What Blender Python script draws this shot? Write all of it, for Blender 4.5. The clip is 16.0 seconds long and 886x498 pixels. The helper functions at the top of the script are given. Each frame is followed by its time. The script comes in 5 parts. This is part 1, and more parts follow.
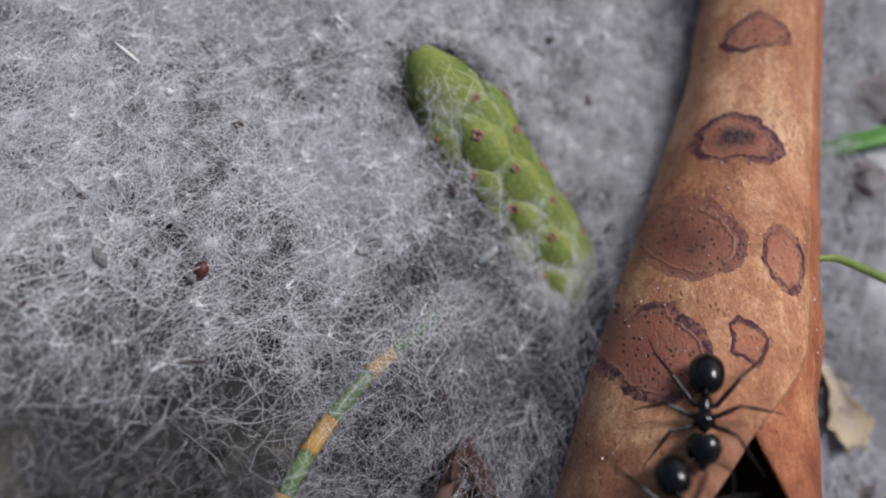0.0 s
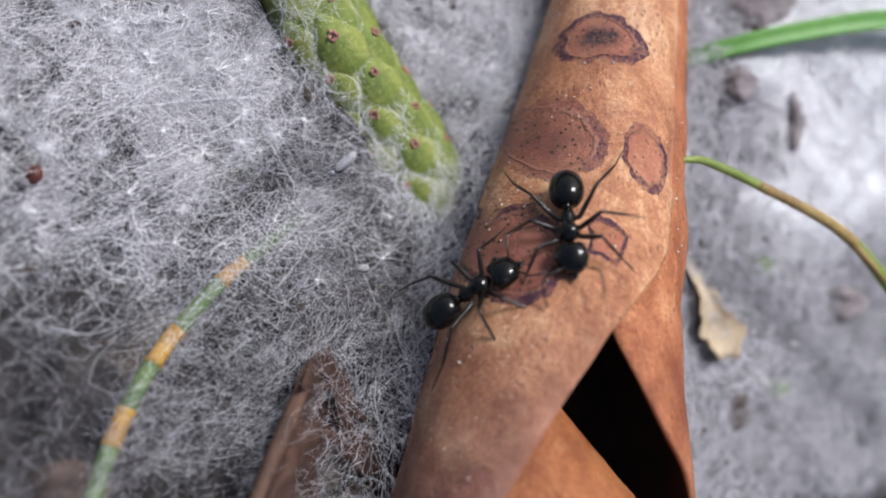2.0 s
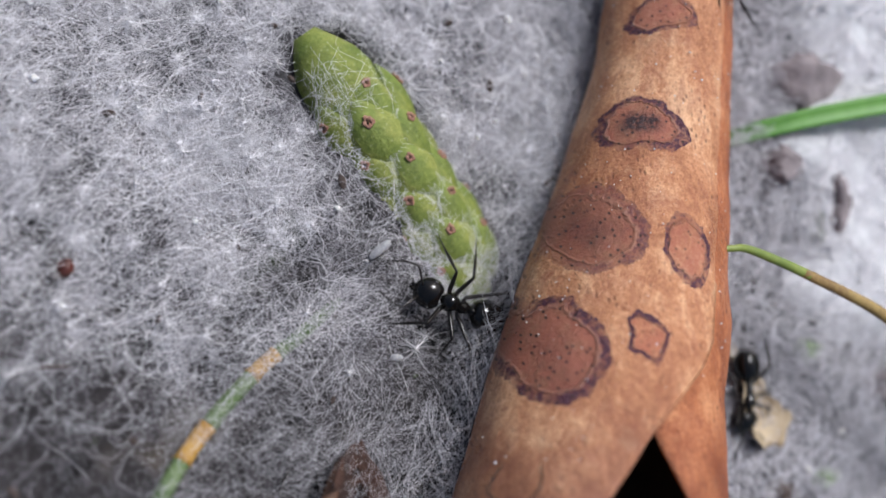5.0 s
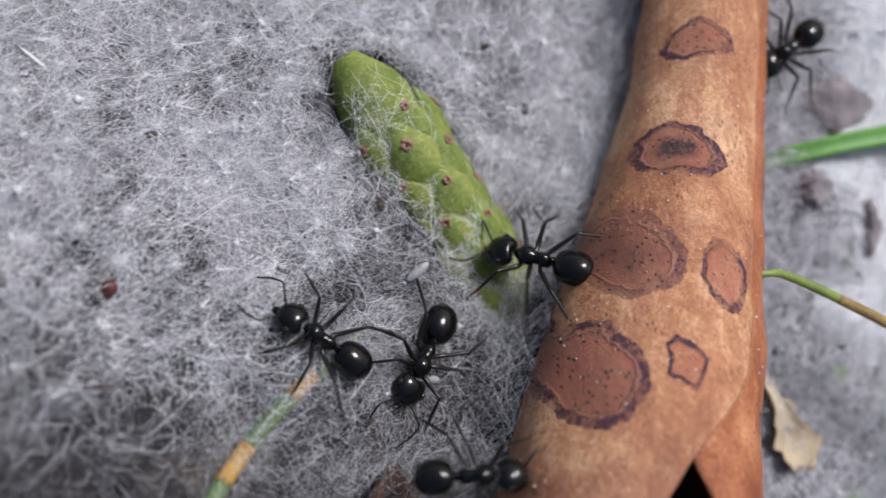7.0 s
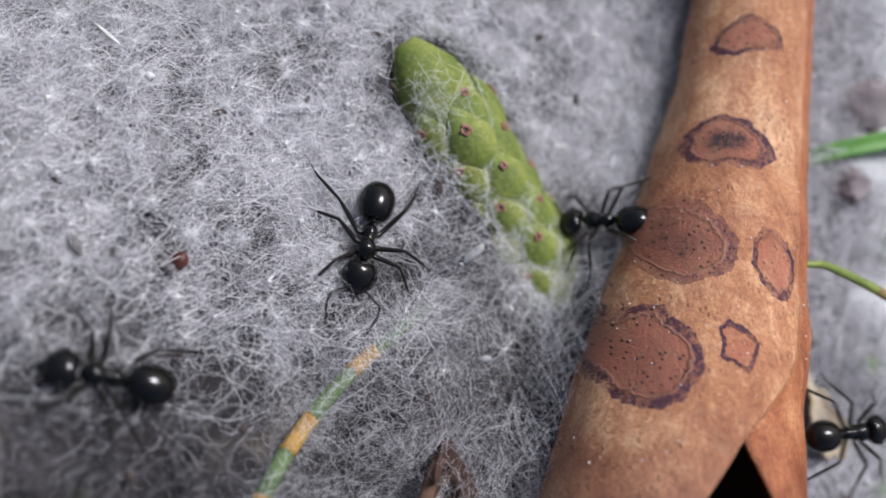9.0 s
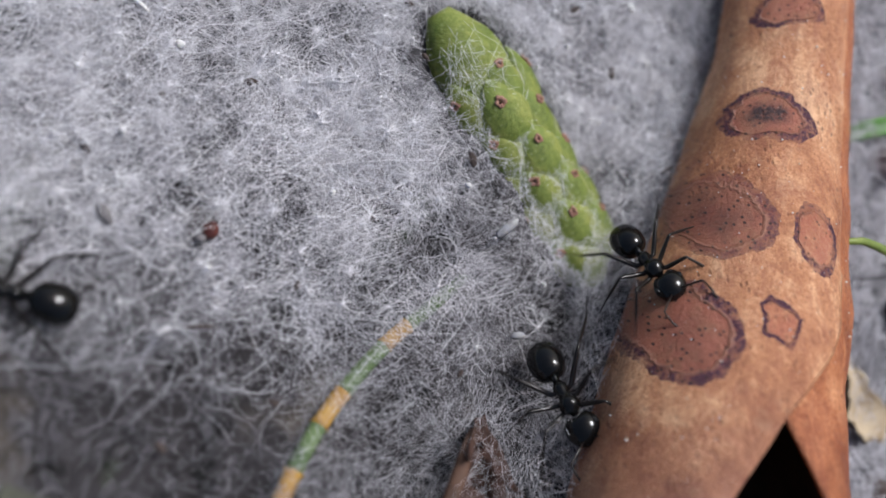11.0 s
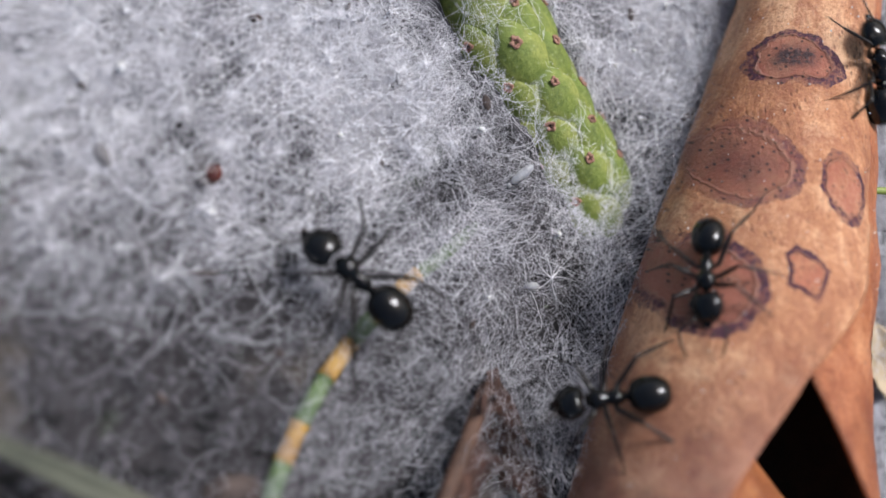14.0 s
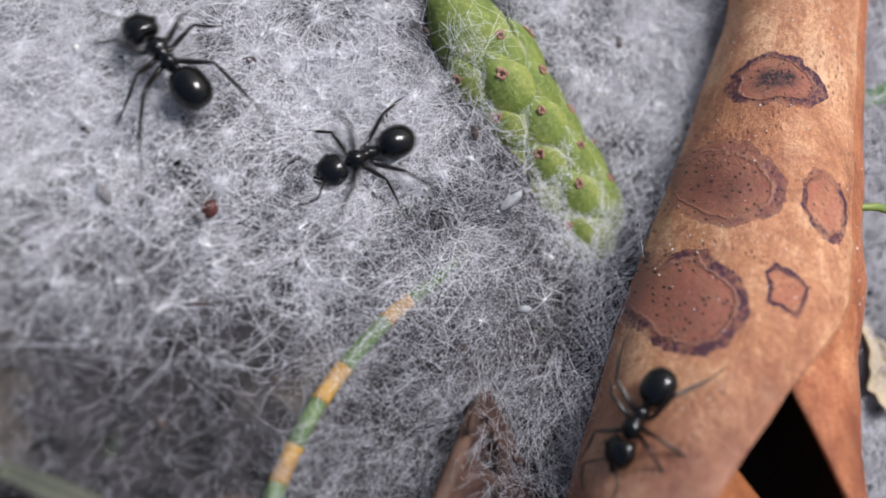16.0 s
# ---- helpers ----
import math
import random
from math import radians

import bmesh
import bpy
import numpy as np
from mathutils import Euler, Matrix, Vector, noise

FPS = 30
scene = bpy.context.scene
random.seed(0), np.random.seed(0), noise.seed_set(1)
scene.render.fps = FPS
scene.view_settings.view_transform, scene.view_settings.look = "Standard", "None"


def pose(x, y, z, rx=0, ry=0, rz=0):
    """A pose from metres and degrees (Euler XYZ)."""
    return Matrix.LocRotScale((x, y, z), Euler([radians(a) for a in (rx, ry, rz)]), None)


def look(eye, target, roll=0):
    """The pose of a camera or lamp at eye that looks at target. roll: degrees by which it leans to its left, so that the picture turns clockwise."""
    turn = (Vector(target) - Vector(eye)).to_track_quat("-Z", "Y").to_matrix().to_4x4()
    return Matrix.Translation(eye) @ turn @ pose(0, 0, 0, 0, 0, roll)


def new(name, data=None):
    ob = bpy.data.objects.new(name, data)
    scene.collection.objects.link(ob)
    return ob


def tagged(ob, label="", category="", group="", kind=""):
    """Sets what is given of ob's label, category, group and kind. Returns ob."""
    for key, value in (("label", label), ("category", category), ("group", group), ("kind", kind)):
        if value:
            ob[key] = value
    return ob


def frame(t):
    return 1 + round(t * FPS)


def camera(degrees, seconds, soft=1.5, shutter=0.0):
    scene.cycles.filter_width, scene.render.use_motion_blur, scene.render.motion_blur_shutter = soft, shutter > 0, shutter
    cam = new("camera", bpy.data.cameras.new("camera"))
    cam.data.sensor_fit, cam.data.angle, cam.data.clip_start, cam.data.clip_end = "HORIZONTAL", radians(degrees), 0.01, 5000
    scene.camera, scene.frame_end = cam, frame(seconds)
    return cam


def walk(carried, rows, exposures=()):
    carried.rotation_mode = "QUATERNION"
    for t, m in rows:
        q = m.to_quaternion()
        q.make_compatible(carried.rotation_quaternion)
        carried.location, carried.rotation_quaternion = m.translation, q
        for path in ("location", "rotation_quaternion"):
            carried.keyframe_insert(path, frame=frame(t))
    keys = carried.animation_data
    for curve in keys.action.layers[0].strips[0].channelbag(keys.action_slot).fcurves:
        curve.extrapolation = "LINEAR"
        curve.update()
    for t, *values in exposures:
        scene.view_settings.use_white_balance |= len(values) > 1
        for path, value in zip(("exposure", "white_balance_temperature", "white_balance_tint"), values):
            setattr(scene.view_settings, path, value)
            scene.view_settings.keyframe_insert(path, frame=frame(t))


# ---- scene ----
MM = 0.001
# The camera hangs about five centimetres over the nest and looks down; its path: seconds, millimetres across, down, up the slope, and turns
cam = camera(44.12, 16.0, soft=1.5, shutter=0.5)
cam.data.dof.use_dof, cam.data.dof.focus_distance, cam.data.dof.aperture_fstop = True, 0.0479, 24.0
EYE = 54.45
PATH = [
    (0, 0.653, 2.803, 0.635, 0.16, 0.51, 0.77),
    (0.5, 0.845, 3.218, -0.340, -0.56, -0.38, 0.82),
    (1, 1.878, 3.922, -1.802, -1.73, -1.53, 0.85),
    (1.5, 2.806, 4.519, -2.238, -2.43, -2.25, 1.13),
    (2, 3.959, 4.372, -2.117, -3.42, -1.40, 1.69),
    (2.5, 4.163, 4.452, -1.468, -3.59, -1.35, 1.68),
    (3, 4.479, 4.896, -1.093, -3.13, -1.07, 1.73),
    (3.5, 3.911, 5.419, -0.428, -2.63, -1.45, 1.31),
    (4, 3.684, 5.654, 0.230, -2.37, -1.40, 1.11),
    (4.2, 3.668, 5.675, 0.278, -2.10, -1.06, 1.06),
    (6.3, 4.791, 4.987, 0.863, -1.44, 0.99, 2.06),
    (6.5, 4.269, 5.156, 0.850, -1.52, 1.04, 1.76),
    (7, 2.452, 5.190, 1.075, -1.52, 0.79, 0.88),
    (7.5, 1.467, 4.552, -0.186, -1.82, 0.97, 0.43),
    (8, 0.195, 4.458, -0.230, -2.04, 0.82, -0.25),
    (8.5, -0.325, 4.088, -0.005, -2.17, 0.79, -0.46),
    (9, -0.824, 4.007, 0.184, -2.33, 0.88, -0.59),
    (9.2, -1.320, 4.106, 0.416, -2.48, 0.73, -0.85),
    (11.3, -1.600, 5.269, -0.856, -1.50, 0.51, -0.96),
    (11.5, -1.359, 5.494, -0.925, -1.59, 0.23, -0.88),
    (12, -1.421, 5.935, -1.432, -2.01, -0.29, -0.83),
    (12.5, -1.609, 6.828, -1.399, -1.94, -1.15, -1.04),
    (13, -1.992, 7.348, -1.305, -1.65, -1.75, -1.34),
    (13.5, -2.218, 7.367, -1.371, -1.71, -1.79, -1.42),
    (14, -2.085, 6.832, -1.256, -1.61, -1.57, -1.34),
    (14.5, -1.796, 6.571, -1.011, -1.32, -1.27, -1.20),
    (15, -0.611, 5.907, -1.189, -0.82, -0.83, -0.45),
    (15.5, 0.070, 6.343, -0.847, 0.43, -0.44, -0.05),
    (16, 0.915, 5.163, -1.146, 1.58, -0.28, 0.13),
]
walk(
    cam,
    [(t, pose(0, 0, EYE * MM, -90) @ pose(x * MM, y * MM, z * MM, 90 + pitch, roll, yaw)) for t, x, y, z, yaw, pitch, roll in PATH],
    exposures=[(0.0, -0.27), (0.5, -0.17), (1.0, 0.03), (2.0, 0.23), (4.2, 0.14), (6.3, 0.01), (9.2, 0.08), (11.3, 0.0), (12.0, 0.03), (12.5, 0.08), (13.5, 0.25), (16.0, 0.27)],
)

# ---- light ----
world = bpy.data.worlds.new("sky")
scene.world = world
world.use_nodes = True
nodes, links = world.node_tree.nodes, world.node_tree.links
sky = nodes.new("ShaderNodeTexSky")
sky.sky_type, sky.sun_disc = "NISHITA", False
sky.sun_elevation, sky.sun_rotation = radians(44.5), radians(47.5)
sky.air_density, sky.dust_density = 1.0, 3.0
links.new(sky.outputs["Color"], nodes["Background"].inputs["Color"])
nodes["Background"].inputs["Strength"].default_value = 0.085
sun = new("sun", bpy.data.lights.new("sun", "SUN"))
sun.data.energy, sun.data.angle, sun.data.color = 3.1, radians(16), (0.95, 0.965, 1.03)
sun.matrix_world = look((0.86, 0.79, 1.15), (0, 0, 0))

# ---- materials ----
def shader(name, rough=0.6, metal=0.0, coat=0.0):
    """A new material with its tree, its principled node and a function that adds nodes."""
    m = bpy.data.materials.new(name)
    m.use_nodes = True
    tree = m.node_tree
    p = tree.nodes["Principled BSDF"]
    p.inputs["Roughness"].default_value, p.inputs["Metallic"].default_value = rough, metal
    p.inputs["Coat Weight"].default_value = coat

    def add(kind, **inputs):
        n = tree.nodes.new("ShaderNode" + kind)
        for key, value in inputs.items():
            socket = n.inputs[int(key[1:])] if key[0] == "i" and key[1:].isdigit() else n.inputs[key.replace("_", " ")]
            if isinstance(value, bpy.types.NodeSocket):
                tree.links.new(value, socket)
            else:
                socket.default_value = value
        return n

    return m, p, add, tree.links


def ramp(add, fac, stops):
    n = add("ValToRGB", Fac=fac)
    e = n.color_ramp.elements
    while len(e) < len(stops):
        e.new(0.5)
    for el, (at, c) in zip(e, stops):
        el.position, el.color = at, (*c, 1) if len(c) == 3 else c
    return n.outputs["Color"]


def blend(add, fac, a, b, mode="MIX"):
    n = add("MixRGB", Fac=fac, Color1=a if isinstance(a, bpy.types.NodeSocket) else (*a, 1), Color2=b if isinstance(b, bpy.types.NodeSocket) else (*b, 1))
    n.blend_type = mode
    return n.outputs["Color"]


def sums(add, op, a, b, clamp=False):
    n = add("Math", i0=a, i1=b)
    n.operation, n.use_clamp = op, clamp
    return n.outputs[0]


def coords(add):
    return add("TexCoord").outputs["Object"]


def noise_of(add, vec, scale, detail=4.0, rough=0.6):
    return add("TexNoise", Vector=vec, Scale=scale, Detail=detail, Roughness=rough).outputs["Fac"]


def relief(add, links, p, height, strength, dist):
    links.new(add("Bump", Strength=strength, Distance=dist, Height=height).outputs["Normal"], p.inputs["Normal"])


def mottled(name, dark, light, scale, rough=0.6, bump=0.4, dist=0.00005, fine=6.0, coat=0.0, translucent=0.0):
    """A surface whose colour wanders between two tones at two scales, with fine relief."""
    m, p, add, links = shader(name, rough, coat=coat)
    v = coords(add)
    broad, grain = noise_of(add, v, scale), noise_of(add, v, scale * fine, 6.0, 0.7)
    mix = sums(add, "ADD", sums(add, "MULTIPLY", broad, 0.6), sums(add, "MULTIPLY", grain, 0.4))
    links.new(ramp(add, mix, [(0.32, dark), (0.68, light)]), p.inputs["Base Color"])
    relief(add, links, p, grain, bump, dist)
    if translucent:
        p.inputs["Subsurface Weight"].default_value = translucent
        p.inputs["Subsurface Radius"].default_value = (0.0006, 0.0005, 0.0003)
    return m


def silk_felt_material():
    m, p, add, links = shader("silk_felt", 0.95)
    v = coords(add)
    broad = noise_of(add, v, 130.0, 5.0, 0.6)
    clump = noise_of(add, v, 900.0, 5.0, 0.65)
    stretched = add("Mapping", Vector=v, Scale=(1.0, 0.35, 1.0), Rotation=(0, 0, 0.5)).outputs[0]
    fibre = add("TexNoise", Vector=stretched, Scale=3500.0, Detail=6.0, Roughness=0.8, Distortion=2.5).outputs["Fac"]
    mix = sums(add, "ADD", sums(add, "MULTIPLY", broad, 0.42), sums(add, "ADD", sums(add, "MULTIPLY", clump, 0.3), sums(add, "MULTIPLY", fibre, 0.3)))
    bare_and_shade = ramp(add, mix, [(0.36, (0.008, 0.007, 0.007)), (0.52, (0.024, 0.021, 0.022)), (0.7, (0.1, 0.095, 0.105))])
    spun = ramp(add, mix, [(0.4, (0.01, 0.009, 0.01)), (0.5, (0.06, 0.058, 0.063)), (0.62, (0.22, 0.215, 0.23)), (0.76, (0.45, 0.44, 0.47))])
    # thickly spun high on the slope, thin over the litter below and darkened there for shade
    across = add("SeparateXYZ", Vector=v)
    wander = sums(add, "MULTIPLY", sums(add, "SUBTRACT", broad, 0.5), 0.012)
    up = ramp(add, sums(add, "MULTIPLY", sums(add, "ADD", sums(add, "ADD", across.outputs["Y"], wander), 0.006), 60.0, True), [(0.0, (0, 0, 0)), (1.0, (1, 1, 1))])
    # shade in the hollow beside the shoot, put into the felt's colour
    hollow = add("VectorMath", i0=v, i1=(0.0068, -0.0022, 0.0))
    hollow.operation = "SUBTRACT"
    squash = add("VectorMath", i0=hollow.outputs[0], i1=(200.0, 130.0, 0.0))
    squash.operation = "MULTIPLY"
    gap = add("VectorMath", i0=squash.outputs[0])
    gap.operation = "LENGTH"
    open_part = ramp(add, gap.outputs["Value"], [(0.5, (0, 0, 0)), (1.1, (1, 1, 1))])
    colour = blend(add, sums(add, "MULTIPLY", up, open_part), bare_and_shade, spun)
    # open gaps that let the dark litter show
    holes = ramp(add, noise_of(add, add("Mapping", Vector=v, Location=(0.07, 0.02, 0)).outputs[0], 650.0, 3.0, 0.55), [(0.37, (0.08, 0.08, 0.08)), (0.46, (1, 1, 1))])
    colour = blend(add, 1.0, colour, holes, "MULTIPLY")
    litter = ramp(add, noise_of(add, v, 260.0, 3.0, 0.5), [(0.6, (0, 0, 0)), (0.72, (1, 1, 1))])
    colour = blend(add, sums(add, "MULTIPLY", litter, 0.35), colour, (0.16, 0.13, 0.09))
    moss = ramp(add, noise_of(add, add("Mapping", Vector=v, Location=(0.3, 0.1, 0)).outputs[0], 210.0, 3.0, 0.5), [(0.63, (0, 0, 0)), (0.75, (1, 1, 1))])
    colour = blend(add, sums(add, "MULTIPLY", moss, 0.22), colour, (0.17, 0.27, 0.1))
    links.new(colour, p.inputs["Base Color"])
    relief(add, links, p, mix, 0.8, 0.0003)
    return m


def silk_thread_material(name, low, high):
    m, p, add, links = shader(name, 0.45)
    r = add("NewGeometry").outputs["Random Per Island"]
    links.new(ramp(add, r, [(0.0, low), (1.0, high)]), p.inputs["Base Color"])
    p.inputs["Sheen Weight"].default_value = 0.3
    return m


def leaf_material(base, name, tint, flush_shade_share=0.9):
    """Dry tan leaf with ringed purple-brown fungal spots; base: the leaf's own origin in millimetres."""
    m, p, add, links = shader(name, 0.5)
    v = coords(add)
    along = add("Mapping", Vector=v, Scale=(1.0, 0.22, 1.0)).outputs[0]
    broad, streak, grain = noise_of(add, v, 170.0, 3.0), noise_of(add, along, 900.0, 5.0, 0.7), noise_of(add, v, 4200.0, 5.0, 0.75)
    mix = sums(add, "ADD", sums(add, "MULTIPLY", broad, 0.42), sums(add, "ADD", sums(add, "MULTIPLY", streak, 0.3), sums(add, "MULTIPLY", grain, 0.28)))
    colour = ramp(add, mix, [(0.4, (0.3, 0.105, 0.045)), (0.5, (0.57, 0.258, 0.125)), (0.6, (0.86, 0.52, 0.3))])
    def dotted(vec, scale, near, far):
        n = add("TexVoronoi", Vector=vec, Scale=scale, Randomness=1.0)
        n.voronoi_dimensions = "2D"
        return ramp(add, n.outputs["Distance"], [(near, (1, 1, 1)), (far, (0, 0, 0))])

    # fine dark flecks drawn along the leaf, and round black pits inside the spots
    pits = sums(add, "MULTIPLY", dotted(add("Mapping", Vector=v, Rotation=(0, 0, 0.25), Scale=(1.0, 0.55, 1.0)).outputs[0], 2600.0, 0.09, 0.19), ramp(add, noise_of(add, v, 420.0, 4.0), [(0.5, (0, 0, 0)), (0.62, (1, 1, 1))]))
    colour = blend(add, sums(add, "MULTIPLY", pits, 0.6), colour, (0.08, 0.024, 0.016))
    specks = sums(add, "MULTIPLY", dotted(v, 3900.0, 0.08, 0.24), ramp(add, noise_of(add, v, 900.0, 3.0), [(0.42, (0, 0, 0)), (0.56, (1, 1, 1))]))
    colour = blend(add, sums(add, "MULTIPLY", specks, 0.4), colour, (0.2, 0.05, 0.032))
    holes = sums(add, "MULTIPLY", dotted(v, 2300.0, 0.1, 0.18), ramp(add, noise_of(add, v, 1500.0, 2.0), [(0.4, (0, 0, 0)), (0.5, (1, 1, 1))]))
    veins = ramp(add, add("TexNoise", Vector=along, Scale=1500.0, Detail=5.0, Roughness=0.7, Distortion=1.5).outputs["Fac"], [(0.5, (0, 0, 0)), (0.6, (1, 1, 1))])
    colour = blend(add, sums(add, "MULTIPLY", veins, 0.34), colour, (0.33, 0.1, 0.055))
    stain = ramp(add, noise_of(add, v, 320.0, 4.0, 0.6), [(0.52, (0, 0, 0)), (0.68, (1, 1, 1))])
    colour = blend(add, sums(add, "MULTIPLY", stain, 0.32), colour, (0.24, 0.06, 0.04))
    scuff = ramp(add, noise_of(add, add("Mapping", Vector=v, Location=(0.02, 0.05, 0)).outputs[0], 520.0, 6.0, 0.7), [(0.56, (0, 0, 0)), (0.7, (1, 1, 1))])
    colour = blend(add, sums(add, "MULTIPLY", scuff, 0.35), colour, (0.74, 0.5, 0.3))

    def shaken(vec, scale, detail, reach):
        n = add("TexNoise", Vector=v, Scale=scale, Detail=detail, Roughness=0.6).outputs["Color"]
        off = add("VectorMath", i0=n, i1=(0.5, 0.5, 0.5))
        off.operation = "SUBTRACT"
        off2 = add("VectorMath", i0=off.outputs[0], i1=(reach, reach, 0.0))
        off2.operation = "MULTIPLY"
        to = add("VectorMath", i0=vec, i1=off2.outputs[0])
        to.operation = "ADD"
        return to.outputs[0]

    moved = shaken(shaken(v, 380.0, 2.0, 0.0012), 2300.0, 4.0, 0.0005)
    heights = None
    broken = ramp(add, noise_of(add, v, 700.0, 5.0, 0.75), [(0.38, (0.25, 0.25, 0.25)), (0.54, (1, 1, 1))])
    speckle = ramp(add, grain, [(0.4, (0.4, 0.4, 0.4)), (0.56, (1, 1, 1))])
    # x, y, half width, half height, turn, strength of the ring, darkness of the heart, depth of the stain, dome, squareness, the ring's strong side, its share
    for x, y, a, b, turn, ring, heart, fill, dome, square, side, share in SPOTS:
        place = add("Mapping", Vector=moved, Location=(-(x - base[0]) * MM, -(y - base[1]) * MM, 0)).outputs[0]
        turned = add("Mapping", Vector=place, Rotation=(0, 0, -radians(turn))).outputs[0]
        sized = add("VectorMath", i0=turned, i1=(1 / (a * MM), 1 / (b * MM), 0.0))
        sized.operation = "MULTIPLY"
        xy = add("SeparateXYZ", Vector=sized.outputs[0])
        px, py = xy.outputs["X"], xy.outputs["Y"]
        if dome:
            py = sums(add, "ADD", py, sums(add, "MULTIPLY", sums(add, "SUBTRACT", sums(add, "MULTIPLY", px, px), 0.25), dome))
        d = sums(add, "SQRT", sums(add, "ADD", sums(add, "MULTIPLY", px, px), sums(add, "MULTIPLY", py, py)), 0.0)
        if square:
            taxi = sums(add, "ADD", sums(add, "ABSOLUTE", px, 0.0), sums(add, "ABSOLUTE", py, 0.0))
            d = sums(add, "ADD", sums(add, "MULTIPLY", d, 1 - square), sums(add, "MULTIPLY", taxi, 0.82 * square))
        facing = sums(add, "ADD", sums(add, "MULTIPLY", px, 0.5 * math.cos(radians(side))), sums(add, "MULTIPLY", py, 0.5 * math.sin(radians(side))))
        facing = sums(add, "ADD", sums(add, "MULTIPLY", sums(add, "ADD", facing, 0.5, True), share), 1 - share)
        inside = ramp(add, d, [(0.74, (1, 1, 1)), (0.9, (0, 0, 0))])
        flesh = ramp(add, mix, [(0.4, (0.17, 0.066, 0.04)), (0.6, (0.36, 0.17, 0.1))])
        inner = ramp(add, d, [(0.3, (0.6, 0.6, 0.6)), (0.42, (0, 0, 0)), (0.5, (0.45, 0.45, 0.45)), (0.6, (0, 0, 0))])
        flesh = blend(add, sums(add, "MULTIPLY", inner, 0.4), flesh, (0.15, 0.056, 0.046))
        colour = blend(add, sums(add, "MULTIPLY", inside, fill), colour, flesh)
        blush = ramp(add, d, [(0.85, (1, 1, 1)), (1.55, (0, 0, 0))])
        colour = blend(add, sums(add, "MULTIPLY", sums(add, "MULTIPLY", blush, broken), 0.42 * min(1.3, ring)), colour, (0.42, 0.11, 0.075))
        rim = ramp(add, d, [(0.68, (0, 0, 0)), (0.82, (1, 1, 1)), (1.02, (1, 1, 1)), (1.4, (0, 0, 0))])
        rim = sums(add, "MULTIPLY", sums(add, "MULTIPLY", rim, facing), sums(add, "MULTIPLY", sums(add, "MULTIPLY", broken, speckle), ring), True)
        colour = blend(add, rim, colour, (0.068, 0.016, 0.036))
        colour = blend(add, sums(add, "MULTIPLY", sums(add, "MULTIPLY", holes, ramp(add, d, [(0.95, (1, 1, 1)), (1.12, (0, 0, 0))])), 0.9 * min(1.0, fill + 0.3)), colour, (0.018, 0.008, 0.008))
        if heart:
            core = ramp(add, d, [(0.2, (1, 1, 1)), (0.58, (0, 0, 0))])
            colour = blend(add, sums(add, "MULTIPLY", sums(add, "MULTIPLY", core, speckle), 1.3 * heart, True), colour, (0.035, 0.013, 0.016))
        edge = ramp(add, d, [(0.70, (0, 0, 0)), (0.755, (1, 1, 1)), (0.81, (0, 0, 0))])
        colour = blend(add, sums(add, "MULTIPLY", sums(add, "MULTIPLY", edge, facing), sums(add, "MULTIPLY", broken, 0.5)), colour, (0.56, 0.31, 0.2))
        heights = edge if heights is None else sums(add, "ADD", heights, edge)
    # pinkish-brown blotches of the lower end, with its shade mixed into the colour
    flush_and_shade = ramp(add, sums(add, "MULTIPLY", sums(add, "ADD", add("SeparateXYZ", Vector=v).outputs["Y"], sums(add, "MULTIPLY", broad, 0.006)), -95.0, True), [(0.25, (0, 0, 0)), (1.0, (flush_shade_share, flush_shade_share, flush_shade_share))])
    colour = blend(add, flush_and_shade, colour, ramp(add, noise_of(add, v, 700.0, 5.0, 0.65), [(0.38, (0.13, 0.05, 0.05)), (0.5, (0.24, 0.1, 0.075)), (0.66, (0.37, 0.19, 0.145))]))
    colour = blend(add, 1.0, colour, tint, "MULTIPLY")
    links.new(colour, p.inputs["Base Color"])
    links.new(ramp(add, streak, [(0.3, (0.38, 0.38, 0.38)), (0.7, (0.56, 0.56, 0.56))]), p.inputs["Roughness"])
    bumps = sums(add, "ADD", sums(add, "MULTIPLY", grain, 0.5), sums(add, "ADD", sums(add, "MULTIPLY", streak, 0.35), sums(add, "MULTIPLY", heights, 0.3)))
    relief(add, links, p, sums(add, "SUBTRACT", bumps, sums(add, "MULTIPLY", pits, 0.15)), 0.9, 0.00026)
    return m


SPOTS = [
    (16.05, 11.3, 1.6, 1.05, -2, 1.3, 0.0, 0.55, 0.55, 0.2, -90, 0.3),
    (14.55, 5.95, 2.1, 1.25, -2, 1.9, 1.0, 0.75, 0.35, 0.1, 40, 0.4),
    (11.75, 1.4, 2.3, 1.95, 8, 0.9, 0.35, 0.9, 0.0, 0.0, -30, 0.75),
    (15.7, 0.35, 1.05, 1.65, 6, 1.7, 0.0, 0.32, 0.0, 0.1, -70, 0.4),
    (9.5, -3.45, 2.35, 2.0, 10, 1.5, 0.15, 0.9, 0.0, 0.0, -20, 0.45),
    (13.5, -3.0, 0.76, 1.0, 12, 2.2, 0.0, 0.06, 0.0, 0.6, 0, 0.0),
]
SILK_FELT = silk_felt_material()
# the same silk toned dark, for the shade deep in the nest
SILK_DEEP_SHADE = silk_thread_material("deep_silk", (0.06, 0.057, 0.066), (0.3, 0.29, 0.325))
SILK = silk_thread_material("silk", (0.3, 0.292, 0.32), (0.92, 0.905, 0.95))
# the same silk in a dimmer tone, for shade in the hollow
SILK_SHADE_TONE = silk_thread_material("shaded_silk", (0.1, 0.098, 0.105), (0.52, 0.51, 0.53))
SILK_BRIGHT = silk_thread_material("bright_silk", (0.86, 0.845, 0.89), (0.98, 0.97, 0.985))
